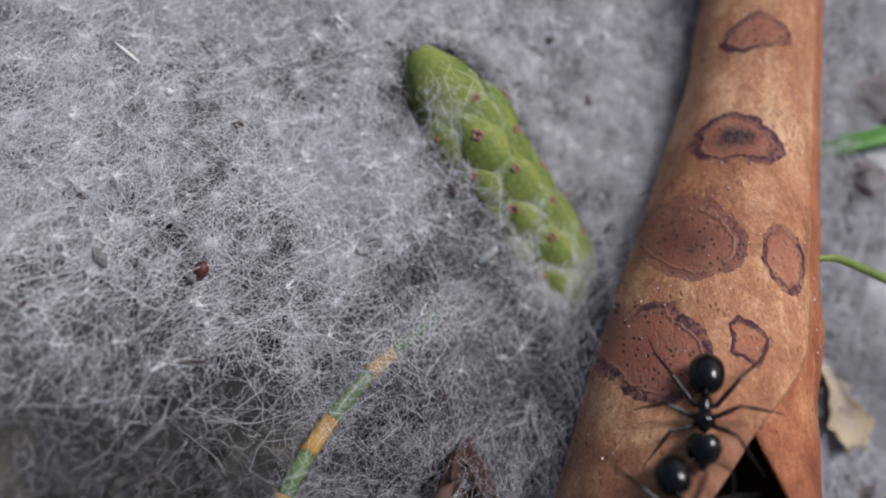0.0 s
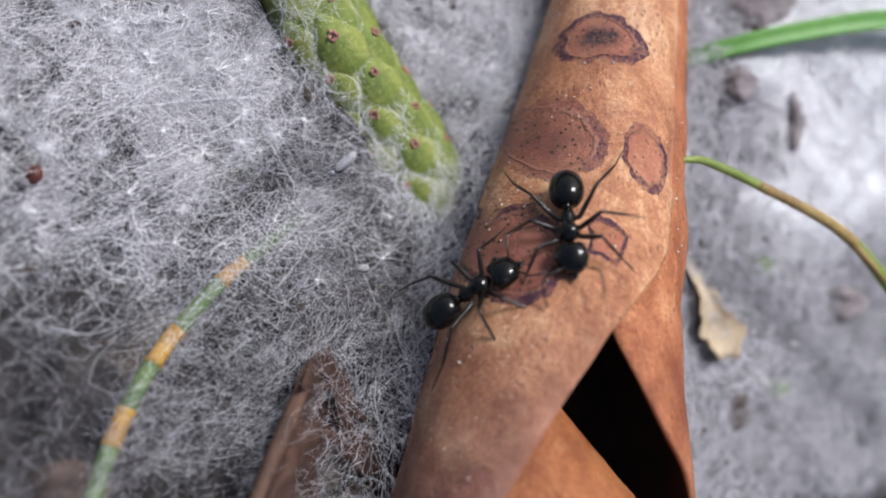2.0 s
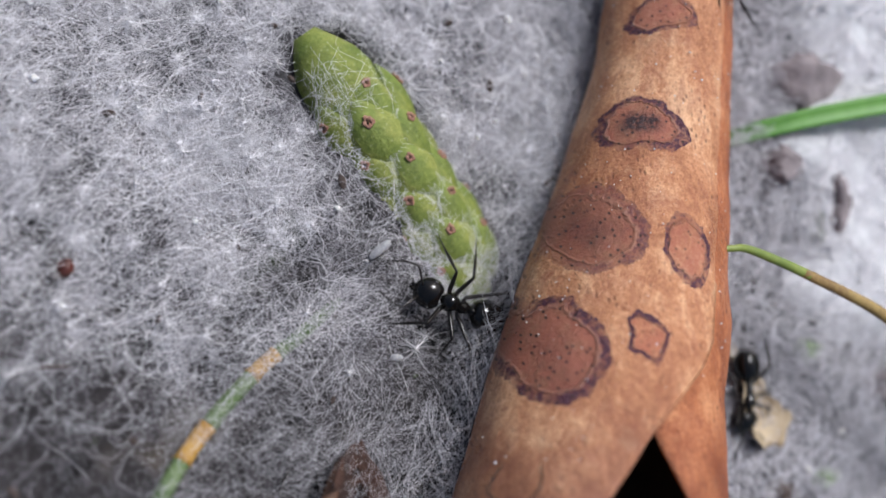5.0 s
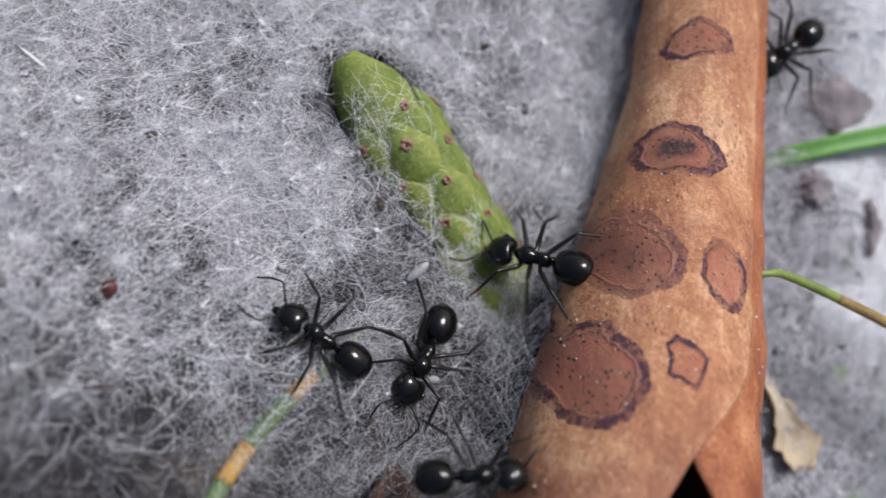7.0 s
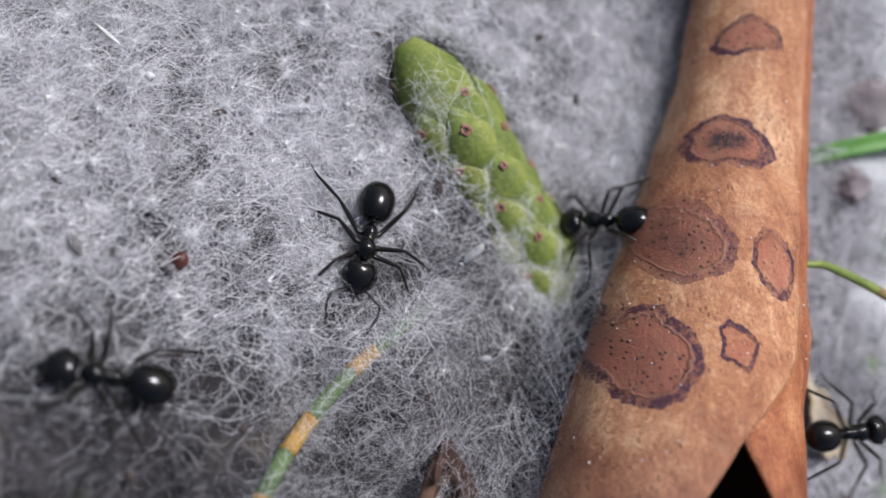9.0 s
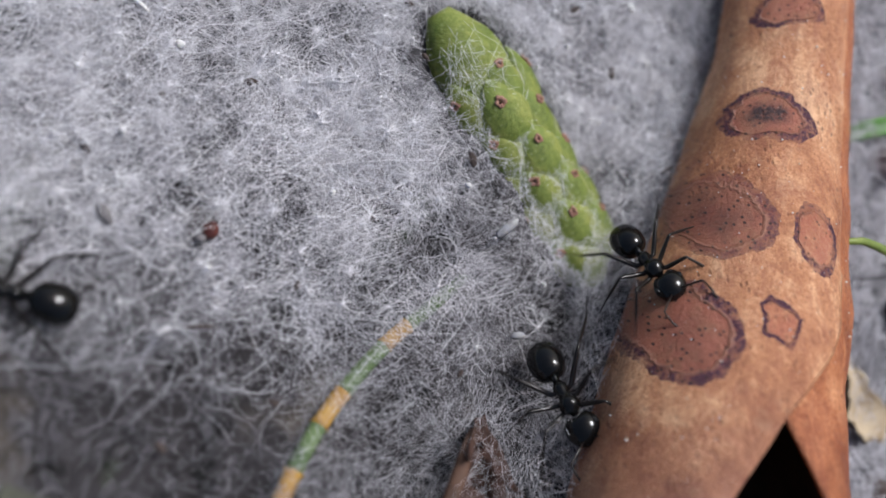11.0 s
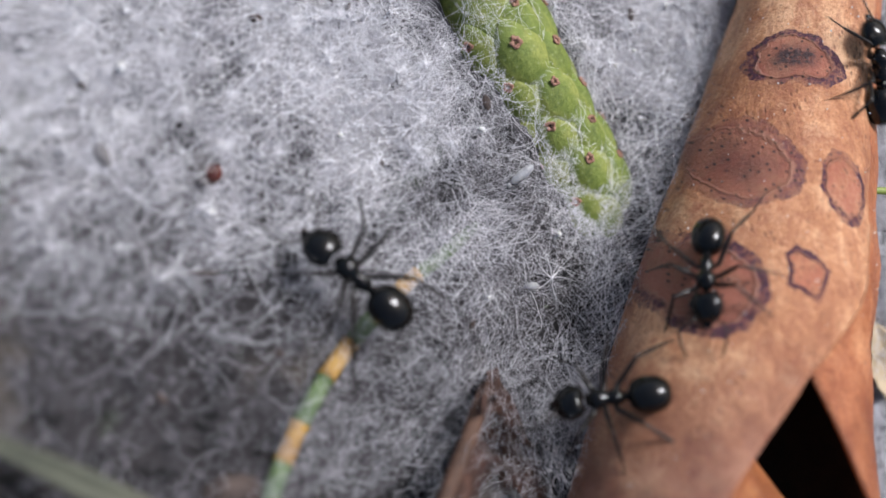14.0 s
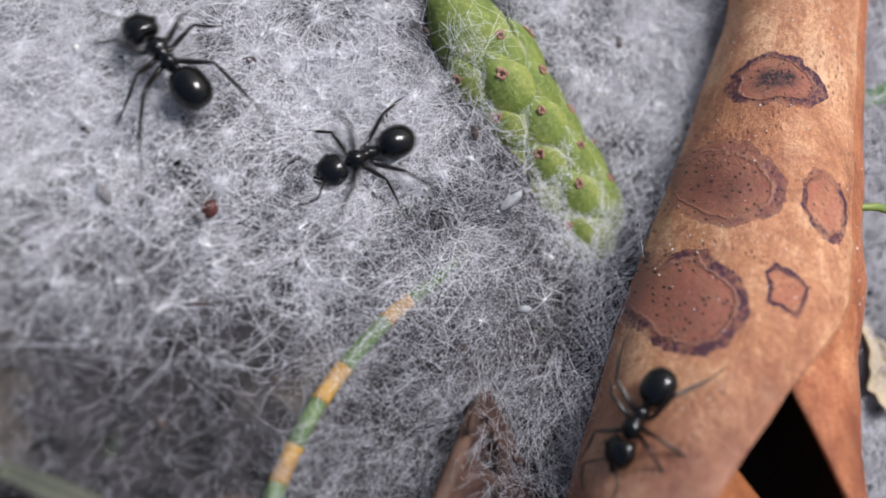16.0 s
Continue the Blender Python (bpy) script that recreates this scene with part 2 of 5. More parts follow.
SILK_PALE = mottled("pale_silk_felt", (0.55, 0.56, 0.57), (0.93, 0.94, 0.95), 260.0, 0.95, 0.8, 0.0003)
# underside coloured nearly black, to put shade inside the open roll
LEAF_UNDER_SHADE = mottled("leaf_underside_shade", (0.012, 0.006, 0.004), (0.045, 0.02, 0.012), 700.0, 0.8)
STEM_PALE = mottled("pale_stem", (0.07, 0.075, 0.055), (0.16, 0.16, 0.11), 500.0, 0.7)
HUSK_CLEAR = mottled("clear_husk", (0.22, 0.22, 0.23), (0.52, 0.52, 0.53), 2500.0, 0.4, 0.5, 0.00006, 4.0, 0.0, 0.3)
SOIL = mottled("soil", (0.03, 0.022, 0.015), (0.13, 0.1, 0.07), 60.0, 0.95, 0.8, 0.002)


def shoot_material():
    """Fleshy green skin with pale dots, yellower patches and fine grain."""
    m, p, add, links = shader("shoot_green", 0.55)
    v = coords(add)
    broad, grain = noise_of(add, v, 520.0, 4.0), noise_of(add, v, 4500.0, 5.0, 0.75)
    mix = sums(add, "ADD", sums(add, "MULTIPLY", broad, 0.62), sums(add, "MULTIPLY", grain, 0.38))
    colour = ramp(add, mix, [(0.36, (0.085, 0.125, 0.018)), (0.5, (0.19, 0.235, 0.042)), (0.66, (0.36, 0.38, 0.1))])
    fresh = ramp(add, noise_of(add, add("Mapping", Vector=v, Location=(0.01, 0.03, 0)).outputs[0], 420.0, 4.0), [(0.46, (0, 0, 0)), (0.6, (1, 1, 1))])
    colour = blend(add, sums(add, "MULTIPLY", fresh, 0.2), colour, (0.16, 0.27, 0.05))
    dots = ramp(add, add("TexVoronoi", Vector=v, Scale=3000.0, Randomness=1.0).outputs["Distance"], [(0.08, (1, 1, 1)), (0.22, (0, 0, 0))])
    colour = blend(add, sums(add, "MULTIPLY", dots, 0.28), colour, (0.56, 0.6, 0.34))
    blemish = ramp(add, noise_of(add, v, 1500.0, 4.0, 0.7), [(0.62, (0, 0, 0)), (0.74, (1, 1, 1))])
    colour = blend(add, sums(add, "MULTIPLY", blemish, 0.5), colour, (0.16, 0.1, 0.05))
    links.new(colour, p.inputs["Base Color"])
    p.inputs["Subsurface Weight"].default_value = 0.2
    p.inputs["Subsurface Radius"].default_value = (0.0005, 0.0005, 0.0002)
    relief(add, links, p, mix, 0.9, 0.00025)
    return m


SHOOT_GREEN = shoot_material()
SCAR = mottled("red_brown_scar", (0.24, 0.09, 0.06), (0.62, 0.36, 0.26), 5200.0, 0.8, 0.9, 0.0001)
SCAR_PIT = mottled("scar_pit", (0.02, 0.008, 0.006), (0.09, 0.035, 0.025), 4000.0, 0.9)
GRASS = mottled("grass_green", (0.11, 0.17, 0.03), (0.29, 0.35, 0.08), 500.0, 0.5, 0.3, 0.00005, 5.0, 0.0, 0.2)
GRASS_FAR = mottled("fresh_grass", (0.06, 0.2, 0.02), (0.14, 0.34, 0.06), 300.0, 0.5)
GRASS_DRY = mottled("grass_dry", (0.16, 0.08, 0.03), (0.42, 0.3, 0.1), 700.0, 0.6)
STEM_GREEN = mottled("stem_green", (0.03, 0.065, 0.02), (0.16, 0.23, 0.09), 800.0, 0.6, 0.5, 0.00006)
STEM_ORANGE = mottled("stem_orange", (0.2, 0.085, 0.015), (0.6, 0.36, 0.08), 900.0, 0.6, 0.5, 0.00006)
DEAD_LEAF = mottled("dead_brown_leaf", (0.014, 0.007, 0.005), (0.11, 0.05, 0.034), 480.0, 0.75, 0.8, 0.00015)
TAN_LEAF = mottled("tan_leaf", (0.32, 0.23, 0.14), (0.6, 0.49, 0.34), 350.0, 0.7, 0.5, 0.0001)
DARK_LITTER = mottled("dark_litter", (0.03, 0.022, 0.02), (0.15, 0.11, 0.095), 400.0, 0.9, 0.7, 0.0002)
SEED_RED = mottled("seed_red_brown", (0.02, 0.008, 0.007), (0.15, 0.04, 0.03), 1500.0, 0.4)
HUSK_WHITE = mottled("husk_white", (0.55, 0.54, 0.52), (0.9, 0.9, 0.88), 1500.0, 0.5, 0.3, 0.00004, 5.0, 0.0, 0.3)
HUSK_DARK = mottled("husk_dark", (0.06, 0.055, 0.06), (0.3, 0.28, 0.28), 2500.0, 0.6)
ANT_BLACK = mottled("ant_black", (0.002, 0.002, 0.002), (0.006, 0.006, 0.006), 2500.0, 0.14, 0.12, 0.00001, 6.0)
ANT_BLACK.node_tree.nodes["Principled BSDF"].inputs["Specular IOR Level"].default_value = 0.4
ANT_LIMB = mottled("ant_limb", (0.004, 0.003, 0.003), (0.014, 0.01, 0.008), 3000.0, 0.3, 0.15, 0.00001)
ANT_EYE = mottled("ant_eye", (0.006, 0.006, 0.007), (0.02, 0.02, 0.02), 3000.0, 0.12)

# ---- shape of the ground ----
# the unseen end at -34 is added and narrowed to keep light out
LEAF_Y = (-34.0, -24.0, -14.6, -10.0, -4.4, -0.7, 4.5, 9.8, 13.6, 24.0)
LEAF_L = (6.0, 2.2, 3.9, 5.45, 7.4, 9.0, 11.3, 13.2, 14.0, 15.9)
LEAF_R = (12.0, 17.4, 17.5, 17.5, 18.0, 18.35, 19.2, 19.8, 20.2, 21.0)
LEAF_Z = (2.5, 5.2, 4.2, 2.9, 0.85, -0.7, -3.0, -4.1, -4.6, -5.2)


def leaf_at(y):
    """Middle x, middle z and radius of the rolled leaf at y, in millimetres."""
    left, right = np.interp(y, LEAF_Y, LEAF_L), np.interp(y, LEAF_Y, LEAF_R)
    return (left + right) / 2, np.interp(y, LEAF_Y, LEAF_Z), (right - left) / 2


def silk_height(x, y):
    """Height of the felted silk, in millimetres."""
    x, y = np.asarray(x, float), np.asarray(y, float)
    z = 1.2 - 0.34 * x - 0.24 * y + 0.0103 * x * y
    z = z - 1.7 * np.exp(-(((x - 6.2 - 0.3 * (y + 2)) / 4.2) ** 2))
    z = z + 0.28 * np.sin(0.55 * x + 1.3 * np.sin(0.31 * y)) * np.sin(0.47 * y + 0.8 * np.sin(0.4 * x + 2))
    z = z + 0.12 * np.sin(1.7 * x + 0.6 * y) * np.sin(1.3 * y - 0.9 * x)
    edge = np.maximum(np.maximum(np.abs(x - 3) - 36, 0), np.maximum(np.abs(y) - 28, 0))
    return np.maximum(z - 0.12 * edge**1.6, -16.0) if z.ndim else max(float(z - 0.12 * edge**1.6), -16.0)


SHOOT_A, SHOOT_B, SHOOT_R = (0.3, 9.2, -1.3), (7.6, -2.0, -4.8), 2.1


def shoot_top(x, y):
    """Height of the green shoot's upper side, or far below where there is none."""
    a, b = np.array(SHOOT_A), np.array(SHOOT_B)
    d = b - a
    s = np.clip(((x - a[0]) * d[0] + (y - a[1]) * d[1]) / (d[0] ** 2 + d[1] ** 2), 0, 1)
    q = a + s * d
    r = SHOOT_R
    w = r * r - (x - q[0]) ** 2 - (y - q[1]) ** 2
    return q[2] + np.sqrt(w) if w > 0 else -99.0


# ---- building helpers ----
def mesh_of(name, verts, faces, material, smooth=True):
    me = bpy.data.meshes.new(name)
    me.from_pydata([tuple(v) for v in verts], [], faces)
    me.materials.append(material)
    if smooth:
        me.polygons.foreach_set("use_smooth", [True] * len(me.polygons))
    me.update()
    return me


def part(name, mesh, parent, label="", at=None):
    ob = new(name, mesh)
    ob.parent = parent
    if at is not None:
        ob.matrix_basis = at
    if label:
        ob["label"] = label
    return ob


def thing(name, place, label, category, group="", kind=""):
    """An empty at a thing's base, to carry its parts; place in millimetres."""
    ob = new(name)
    ob.empty_display_size = 0.001
    ob.matrix_basis = pose(*(c * MM for c in place))
    return tagged(ob, label, category, group, kind)


def rings(path, radii, sides=10, flat=1.0, seed=0, rough=0.0, caps=True):
    """A tube along points in millimetres, with a radius at each point; flat squeezes its height. Returns verts in metres and faces."""
    rnd = random.Random(seed)
    pts = [Vector(p) for p in path]
    verts, faces = [], []
    up = Vector((0, 0, 1))
    for k, p in enumerate(pts):
        d = (pts[min(k + 1, len(pts) - 1)] - pts[max(k - 1, 0)]).normalized()
        if abs(d.z) > 0.95:
            up = Vector((0.3, 1, 0)).normalized()
        side = d.cross(up).normalized()
        top = side.cross(d).normalized()
        for s in range(sides):
            a = 2 * math.pi * s / sides
            r = radii[k] * (1 + rough * rnd.uniform(-1, 1))
            verts.append((p + side * math.cos(a) * r + top * math.sin(a) * r * flat) * MM)
    for k in range(len(pts) - 1):
        for s in range(sides):
            a, b = k * sides + s, k * sides + (s + 1) % sides
            faces.append((a, a + sides, b + sides, b))
    if caps:
        faces.append(tuple(range(sides)))
        faces.append(tuple(reversed(range((len(pts) - 1) * sides, len(pts) * sides))))
    return verts, faces


def glide(points, n):
    """n points along a smooth curve through the given ones."""
    pts = [np.array(p, float) for p in points]
    pts = [2 * pts[0] - pts[1], *pts, 2 * pts[-1] - pts[-2]]
    out = []
    for u in np.linspace(0, len(pts) - 3 - 1e-6, n):
        k = int(u)
        s = u - k
        a, b, c, d = pts[k : k + 4]
        out.append(0.5 * (2 * b + (c - a) * s + (2 * a - 5 * b + 4 * c - d) * s * s + (3 * b - a - 3 * c + d) * s**3))
    return out


def threads_mesh(name, points, radii, material):
    """Three-sided threads: points (threads, steps, 3) in millimetres, radii (threads, steps)."""
    n, k, _ = points.shape
    way = np.gradient(points, axis=1)
    way /= np.linalg.norm(way, axis=2, keepdims=True) + 1e-9
    side = np.cross(way, (0.0, 0.0, 1.0))
    side /= np.linalg.norm(side, axis=2, keepdims=True) + 1e-6
    top = np.cross(side, way)
    verts = np.stack([points + radii[..., None] * (math.cos(a) * side + math.sin(a) * top) for a in (0.5, 2.6, 4.7)], 2)
    base = (np.arange(n)[:, None, None] * k + np.arange(k - 1)[None, :, None]) * 3
    s = np.arange(3)[None, None, :]
    a, b = base + s, base + (s + 1) % 3
    quads = np.stack([a, a + 3, b + 3, b], -1).reshape(-1, 4)
    me = bpy.data.meshes.new(name)
    me.vertices.add(n * k * 3)
    me.vertices.foreach_set("co", (verts * MM).astype(np.float32).ravel())
    me.loops.add(quads.size)
    me.loops.foreach_set("vertex_index", quads.astype(np.int32).ravel())
    me.polygons.add(len(quads))
    me.polygons.foreach_set("loop_start", np.arange(0, quads.size, 4, dtype=np.int32))
    me.polygons.foreach_set("use_smooth", np.ones(len(quads), bool))
    me.materials.append(material)
    me.update(calc_edges=True)
    return me


# ---- ground and silk ----
def build_ground():
    reach = [-400, -40, -2, -0.25, -0.06, 0.06, 0.25, 2, 40, 400]
    n = len(reach)
    verts = [(x, y, -0.0145) for y in reach for x in reach]
    faces = [(j * n + i, j * n + i + 1, (j + 1) * n + i + 1, (j + 1) * n + i) for j in range(n - 1) for i in range(n - 1)]
    tagged(new("ground", mesh_of("ground", verts, faces, SOIL)), "dark crumbly soil under the silk nest", "ground", kind="structure")


def build_felt():
    xs, ys = np.arange(-44, 50.1, 0.4), np.arange(-34, 36.1, 0.4)
    gx, gy = np.meshgrid(xs, ys)
    rng = np.random.default_rng(3)
    gz = silk_height(gx, gy) + rng.normal(0, 0.09, gx.shape) - 0.6
    verts = np.stack([gx, gy, gz], -1).reshape(-1, 3) * MM
    n = len(xs)
    faces = [(j * n + i, j * n + i + 1, (j + 1) * n + i + 1, (j + 1) * n + i) for j in range(len(ys) - 1) for i in range(n - 1)]
    tagged(new("silk_mat", mesh_of("silk_mat", verts.tolist(), faces, SILK_FELT)), "grey felted silk mat with dark gaps over litter", "silk nest", kind="structure")


def outside_leaf(x, y):
    c, _, r = leaf_at(y)
    return (x < c - r + 0.6) | (x > c + r - 0.6)


def lumps(x, y, size, seed):
    """Smooth random lumps from 0 to 1, about size millimetres across."""
    u, v = np.asarray(x, float) / size + 0.37 * seed, np.asarray(y, float) / size - 0.71 * seed
    i, j = np.floor(u), np.floor(v)
    f, g = u - i, v - j
    f, g = f * f * (3 - 2 * f), g * g * (3 - 2 * g)

    def chance(p, q):
        h = np.sin(p * 127.1 + q * 311.7 + seed * 74.7) * 43758.5453
        return h - np.floor(h)

    low = chance(i, j) * (1 - f) + chance(i + 1, j) * f
    high = chance(i, j + 1) * (1 - f) + chance(i + 1, j + 1) * f
    return low * (1 - g) + high * g


def silk_density(x, y):
    """How thickly the silk is spun: thin low on the slope and in the hollow beside the leaf."""
    s = np.clip((y + 7.5) / 14.0, 0, 1)
    d = 0.015 + 0.985 * s * s * (3 - 2 * s)
    d = d * (1 - 0.9 * np.exp(-(((x - 6.4) / 4.4) ** 2) - ((y + 2.4) / 5.4) ** 2))
    a, b = np.array(SHOOT_A[:2]), np.array(SHOOT_B[:2])
    u = np.clip(((x - a[0] + 1.2) * (b - a)[0] + (y - a[1] + 0.8) * (b - a)[1]) / ((b - a) @ (b - a)), 0.15, 1)
    gap = np.hypot(x + 1.2 - a[0] - u * (b - a)[0], y + 0.8 - a[1] - u * (b - a)[1])
    d = d * (1 - 0.88 * np.exp(-((gap / 2.8) ** 2)))
    d = d * (1 - 0.35 * np.exp(-(((x - 0.5) / 5) ** 2) - ((y - 0.5) / 4) ** 2))
    return d * (0.1 + 2.3 * lumps(x, y, 0.75, 1) ** 2) * (0.45 + 1.05 * lumps(x, y, 2.6, 2))


def beside_shoot(x, y, gap):
    """True where a point lies farther than gap from the shoot's axis, seen from above."""
    a, b = np.array(SHOOT_A[:2]), np.array(SHOOT_B[:2])
    d = b - a
    s = np.clip(((x - a[0]) * d[0] + (y - a[1]) * d[1]) / (d @ d), 0.02, 0.93)
    return np.hypot(x - a[0] - s * d[0], y - a[1] - s * d[1]) > gap


def netted(px, py):
    """Draws threads together into strands, so that small dark meshes open between them."""
    for k, w in ((3.7, 0.05), (8.3, 0.025)):
        px, py = px + w * np.sin(k * px + 1.9 * np.sin(0.6 * k * py + 1)), py + w * np.sin(k * py + 1.9 * np.sin(0.6 * k * px + 2))
    return px, py


def silk_strands(count, box, length, radius, height, seed, steps=5, bend=0.35, even=False, gap=1.8, floor=0.0, kink=0.0, thin=0.85):
    rng = np.random.default_rng(seed)
    x, y = rng.uniform(box[0], box[1], count), rng.uniform(box[2], box[3], count)
    keep = outside_leaf(x, y) & beside_shoot(x, y, gap)
    if not even:
        keep &= rng.random(count) < np.maximum(silk_density(x, y), floor * (1 - thin * np.exp(-(((x - 7.2) / 3.4) ** 2) - ((y + 2.2) / 5.2) ** 2)))
    x, y = x[keep], y[keep]
    n = len(x)
    lean = rng.uniform(0, 2 * np.pi, n) * 0.8 + 0.9 * np.sin(0.35 * x + 0.2 * y)
    combed = (x < -2 + rng.normal(0, 3, n)) & (rng.random(n) < 0.65)
    lean = np.where(combed, 1.65 + rng.normal(0, 0.4, n), lean)
    size = rng.uniform(*length, n) * rng.choice([0.6, 1.0, 1.5], n)
    u = np.linspace(-0.5, 0.5, steps)
    curve = rng.normal(0, bend, n)
    wave = rng.normal(0, bend * 0.35, n)
    across = (curve[:, None] * (u**2 - 0.08) + wave[:, None] * np.sin(7 * u + rng.uniform(0, 6, n)[:, None])) * size[:, None]
    along = u[None] * size[:, None]
    px = x[:, None] + along * np.cos(lean)[:, None] - across * np.sin(lean)[:, None]
    py = y[:, None] + along * np.sin(lean)[:, None] + across * np.cos(lean)[:, None]
    px, py = netted(px + rng.normal(0, kink, (n, steps)), py + rng.normal(0, kink, (n, steps)))
    clear = beside_shoot(px, py, gap).all(1) | (rng.random(n) < 0.04)
    x, px, py, size, n = x[clear], px[clear], py[clear], size[clear], int(clear.sum())
    lift = rng.uniform(*height, n)[:, None] * (1 - 2.0 * u**2)[None] + rng.normal(0, 0.05, (n, steps))
    pz = silk_height(px, py) + lift
    thick = rng.uniform(*radius, n)[:, None] * (1 - 0.5 * np.abs(2 * u) ** 3)[None]
    return np.stack([px, py, pz], -1), thick


def silk_tufts(centres, count, length, radius, seed, steps=5, rise=0.75):
    rng = np.random.default_rng(seed)
    pts, rad = [], []
    for x, y, size in centres:
        turn = rng.uniform(0, 2 * np.pi, count)
        reach = rng.uniform(*length, count) * size
        u = np.linspace(0, 1, steps)
        bend = rng.normal(0, 0.7, count)
        ang = turn[:, None] + bend[:, None] * u[None]
        px, py = x + reach[:, None] * u * np.cos(ang), y + reach[:, None] * u * np.sin(ang)
        pz = silk_height(px, py) + (rise * size * (1 - u) ** 2)[None] + rng.normal(0, 0.05, (count, steps)) + 0.12
        pts.append(np.stack([px, py, pz], -1))
        rad.append(rng.uniform(*radius, count)[:, None] * (1.2 - 0.8 * u)[None])
    return np.concatenate(pts), np.concatenate(rad)


def over_shoot(count, seed):
    """Threads drawn over the shoot, most of them on its lower flank."""
    rng = np.random.default_rng(seed)
    a, b = np.array(SHOOT_A), np.array(SHOOT_B)
    d = (b - a) / np.linalg.norm(b - a)
    across = np.array([-d[1], d[0], 0.0])
    pts, rad = [], []
    for _ in range(count):
        s, off = rng.uniform(0.5, 13.0) if rng.random() < 0.56 else rng.normal(11.8, 1.5), -0.4 - abs(rng.normal(0, 0.9)) if rng.random() < 0.62 else rng.normal(0.4, 1.1)
        turn, size = rng.uniform(0, math.pi), rng.uniform(1.2, 3.6)
        u = np.linspace(-0.5, 0.5, 7)
        q = a + d * s + across * off
        bend, wave, start = rng.normal(0, 0.9), rng.normal(0, 0.12), rng.uniform(0, 6)
        side = bend * u * u + wave * np.sin(6 * u + start)
        x = q[0] + size * (u * math.cos(turn) - side * math.sin(turn))
        y = q[1] + size * (u * math.sin(turn) + side * math.cos(turn))
        z = [max(shoot_top(i, j) + 0.12, float(silk_height(i, j)) + 0.1) + 0.12 * rng.random() for i, j in zip(x, y)]
        pts.append(np.stack([x, y, np.convolve([z[0], *z, z[-1]], (0.25, 0.5, 0.25), "valid")], -1))
        rad.append(np.full(7, rng.uniform(0.003, 0.0062)))
    return np.array(pts), np.array(rad)


def build_silk():
    def strands(name, label, data, material):
        tagged(new(name, threads_mesh(name, *data, material)), label, "silk", kind="stuff")

    strands("deep_silk", "matted silk threads deep in the nest, coloured dark for shade", silk_strands(22000, (-23, 20, -18, 18), (0.7, 2.0), (0.005, 0.011), (-0.8, -0.1), 11, bend=0.8, floor=0.25, kink=0.03), SILK_DEEP_SHADE)
    strands("silk_threads", "tangled fine white silk threads matted over the nest", silk_strands(62000, (-23, 20, -18, 18), (0.8, 2.4), (0.004, 0.0105), (-0.4, 0.7), 14, steps=7, bend=0.9, kink=0.025), SILK)
    strands("silk_crimp", "short crimped pale silk fibres tangled in the hollow", silk_strands(24000, (-6, 12, -12, 7), (0.4, 1.5), (0.003, 0.0068), (-0.4, 0.5), 19, steps=7, bend=1.2, floor=0.17, kink=0.035, gap=1.5, thin=0.45), SILK)
    strands("shaded_silk", "crimped silk fibres low in the hollow, coloured dark for shade", silk_strands(9000, (-6, 12, -12, 7), (0.4, 1.2), (0.0045, 0.009), (-0.7, 0.0), 20, steps=6, bend=1.2, floor=0.3, kink=0.045, gap=1.5), SILK_SHADE_TONE)
    strands("silk_fluff", "fine fuzzy down of broken silk between the threads", silk_strands(60000, (-23, 20, -18, 18), (0.3, 1.1), (0.003, 0.007), (-0.5, 0.7), 18, steps=4, bend=1.2, floor=0.08, kink=0.03), SILK)
    strands("loose_silk", "loose pale silk threads lower on the slope", silk_strands(15000, (16, 42, -18, 18), (1.2, 3.0), (0.01, 0.02), (-0.5, 0.6), 12, steps=5, even=True, bend=0.9, kink=0.1), SILK)
    strands("pale_silk_sheet", "pale dense silk sheet on the slope behind the leaf", silk_strands(12000, (25.5, 44, -3, 18), (2.0, 4.5), (0.016, 0.03), (0.0, 0.7), 15, steps=4, even=True), SILK_BRIGHT)
    strands("silk_arches", "long bright silk threads arching above the mat", silk_strands(4200, (-22, 12, -5, 17), (1.4, 3.8), (0.006, 0.012), (0.2, 0.9), 13, steps=9, bend=0.9, kink=0.06), SILK_BRIGHT)
    strands("draped_silk", "sparse silk threads draped over the curled dead leaf", silk_strands(420, (-1.5, 5.5, -15, -6.5), (0.8, 2.4), (0.003, 0.007), (1.6, 4.2), 17, steps=6, bend=0.6, even=True), SILK)
    strands("edge_silk", "silk threads tying the mat to the leaf roll", edge_strands(560, 31), SILK)
    strands("shoot_silk", "fine silk threads spun over the green shoot", over_shoot(620, 21), SILK_BRIGHT)
    rng = np.random.default_rng(5)
    spots = [(rng.uniform(-21, 11), rng.uniform(-4, 16), rng.uniform(0.4, 1.1)) for _ in range(330)]
    spots = [s for s in spots if outside_leaf(s[0], s[1]) and beside_shoot(s[0], s[1], 2.2) and rng.random() < silk_density(s[0], s[1])] + TUFTS + [(x, y, 0.3 + 0.4 * s) for x, y, s in GRAINS if x < 15]
    strands("silk_tufts", "bright star-shaped tufts where silk threads are anchored", silk_tufts(spots, 22, (0.4, 1.9), (0.005, 0.012), 6), SILK_BRIGHT)
    wads = [(-1.4, 1.1, 0.55), (-2.6, 5.1, 0.6), (-2.3, 4.5, 0.45), (-2.9, 5.6, 0.4), (-7.5, 1.2, 0.4), (-6.0, 8.8, 0.5), (-9.6, 10.2, 0.5), (3.2, 11.2, 0.5)]
    wads += [(rng.uniform(-19, 10), rng.uniform(-2, 15), rng.uniform(0.3, 0.75)) for _ in range(80)]
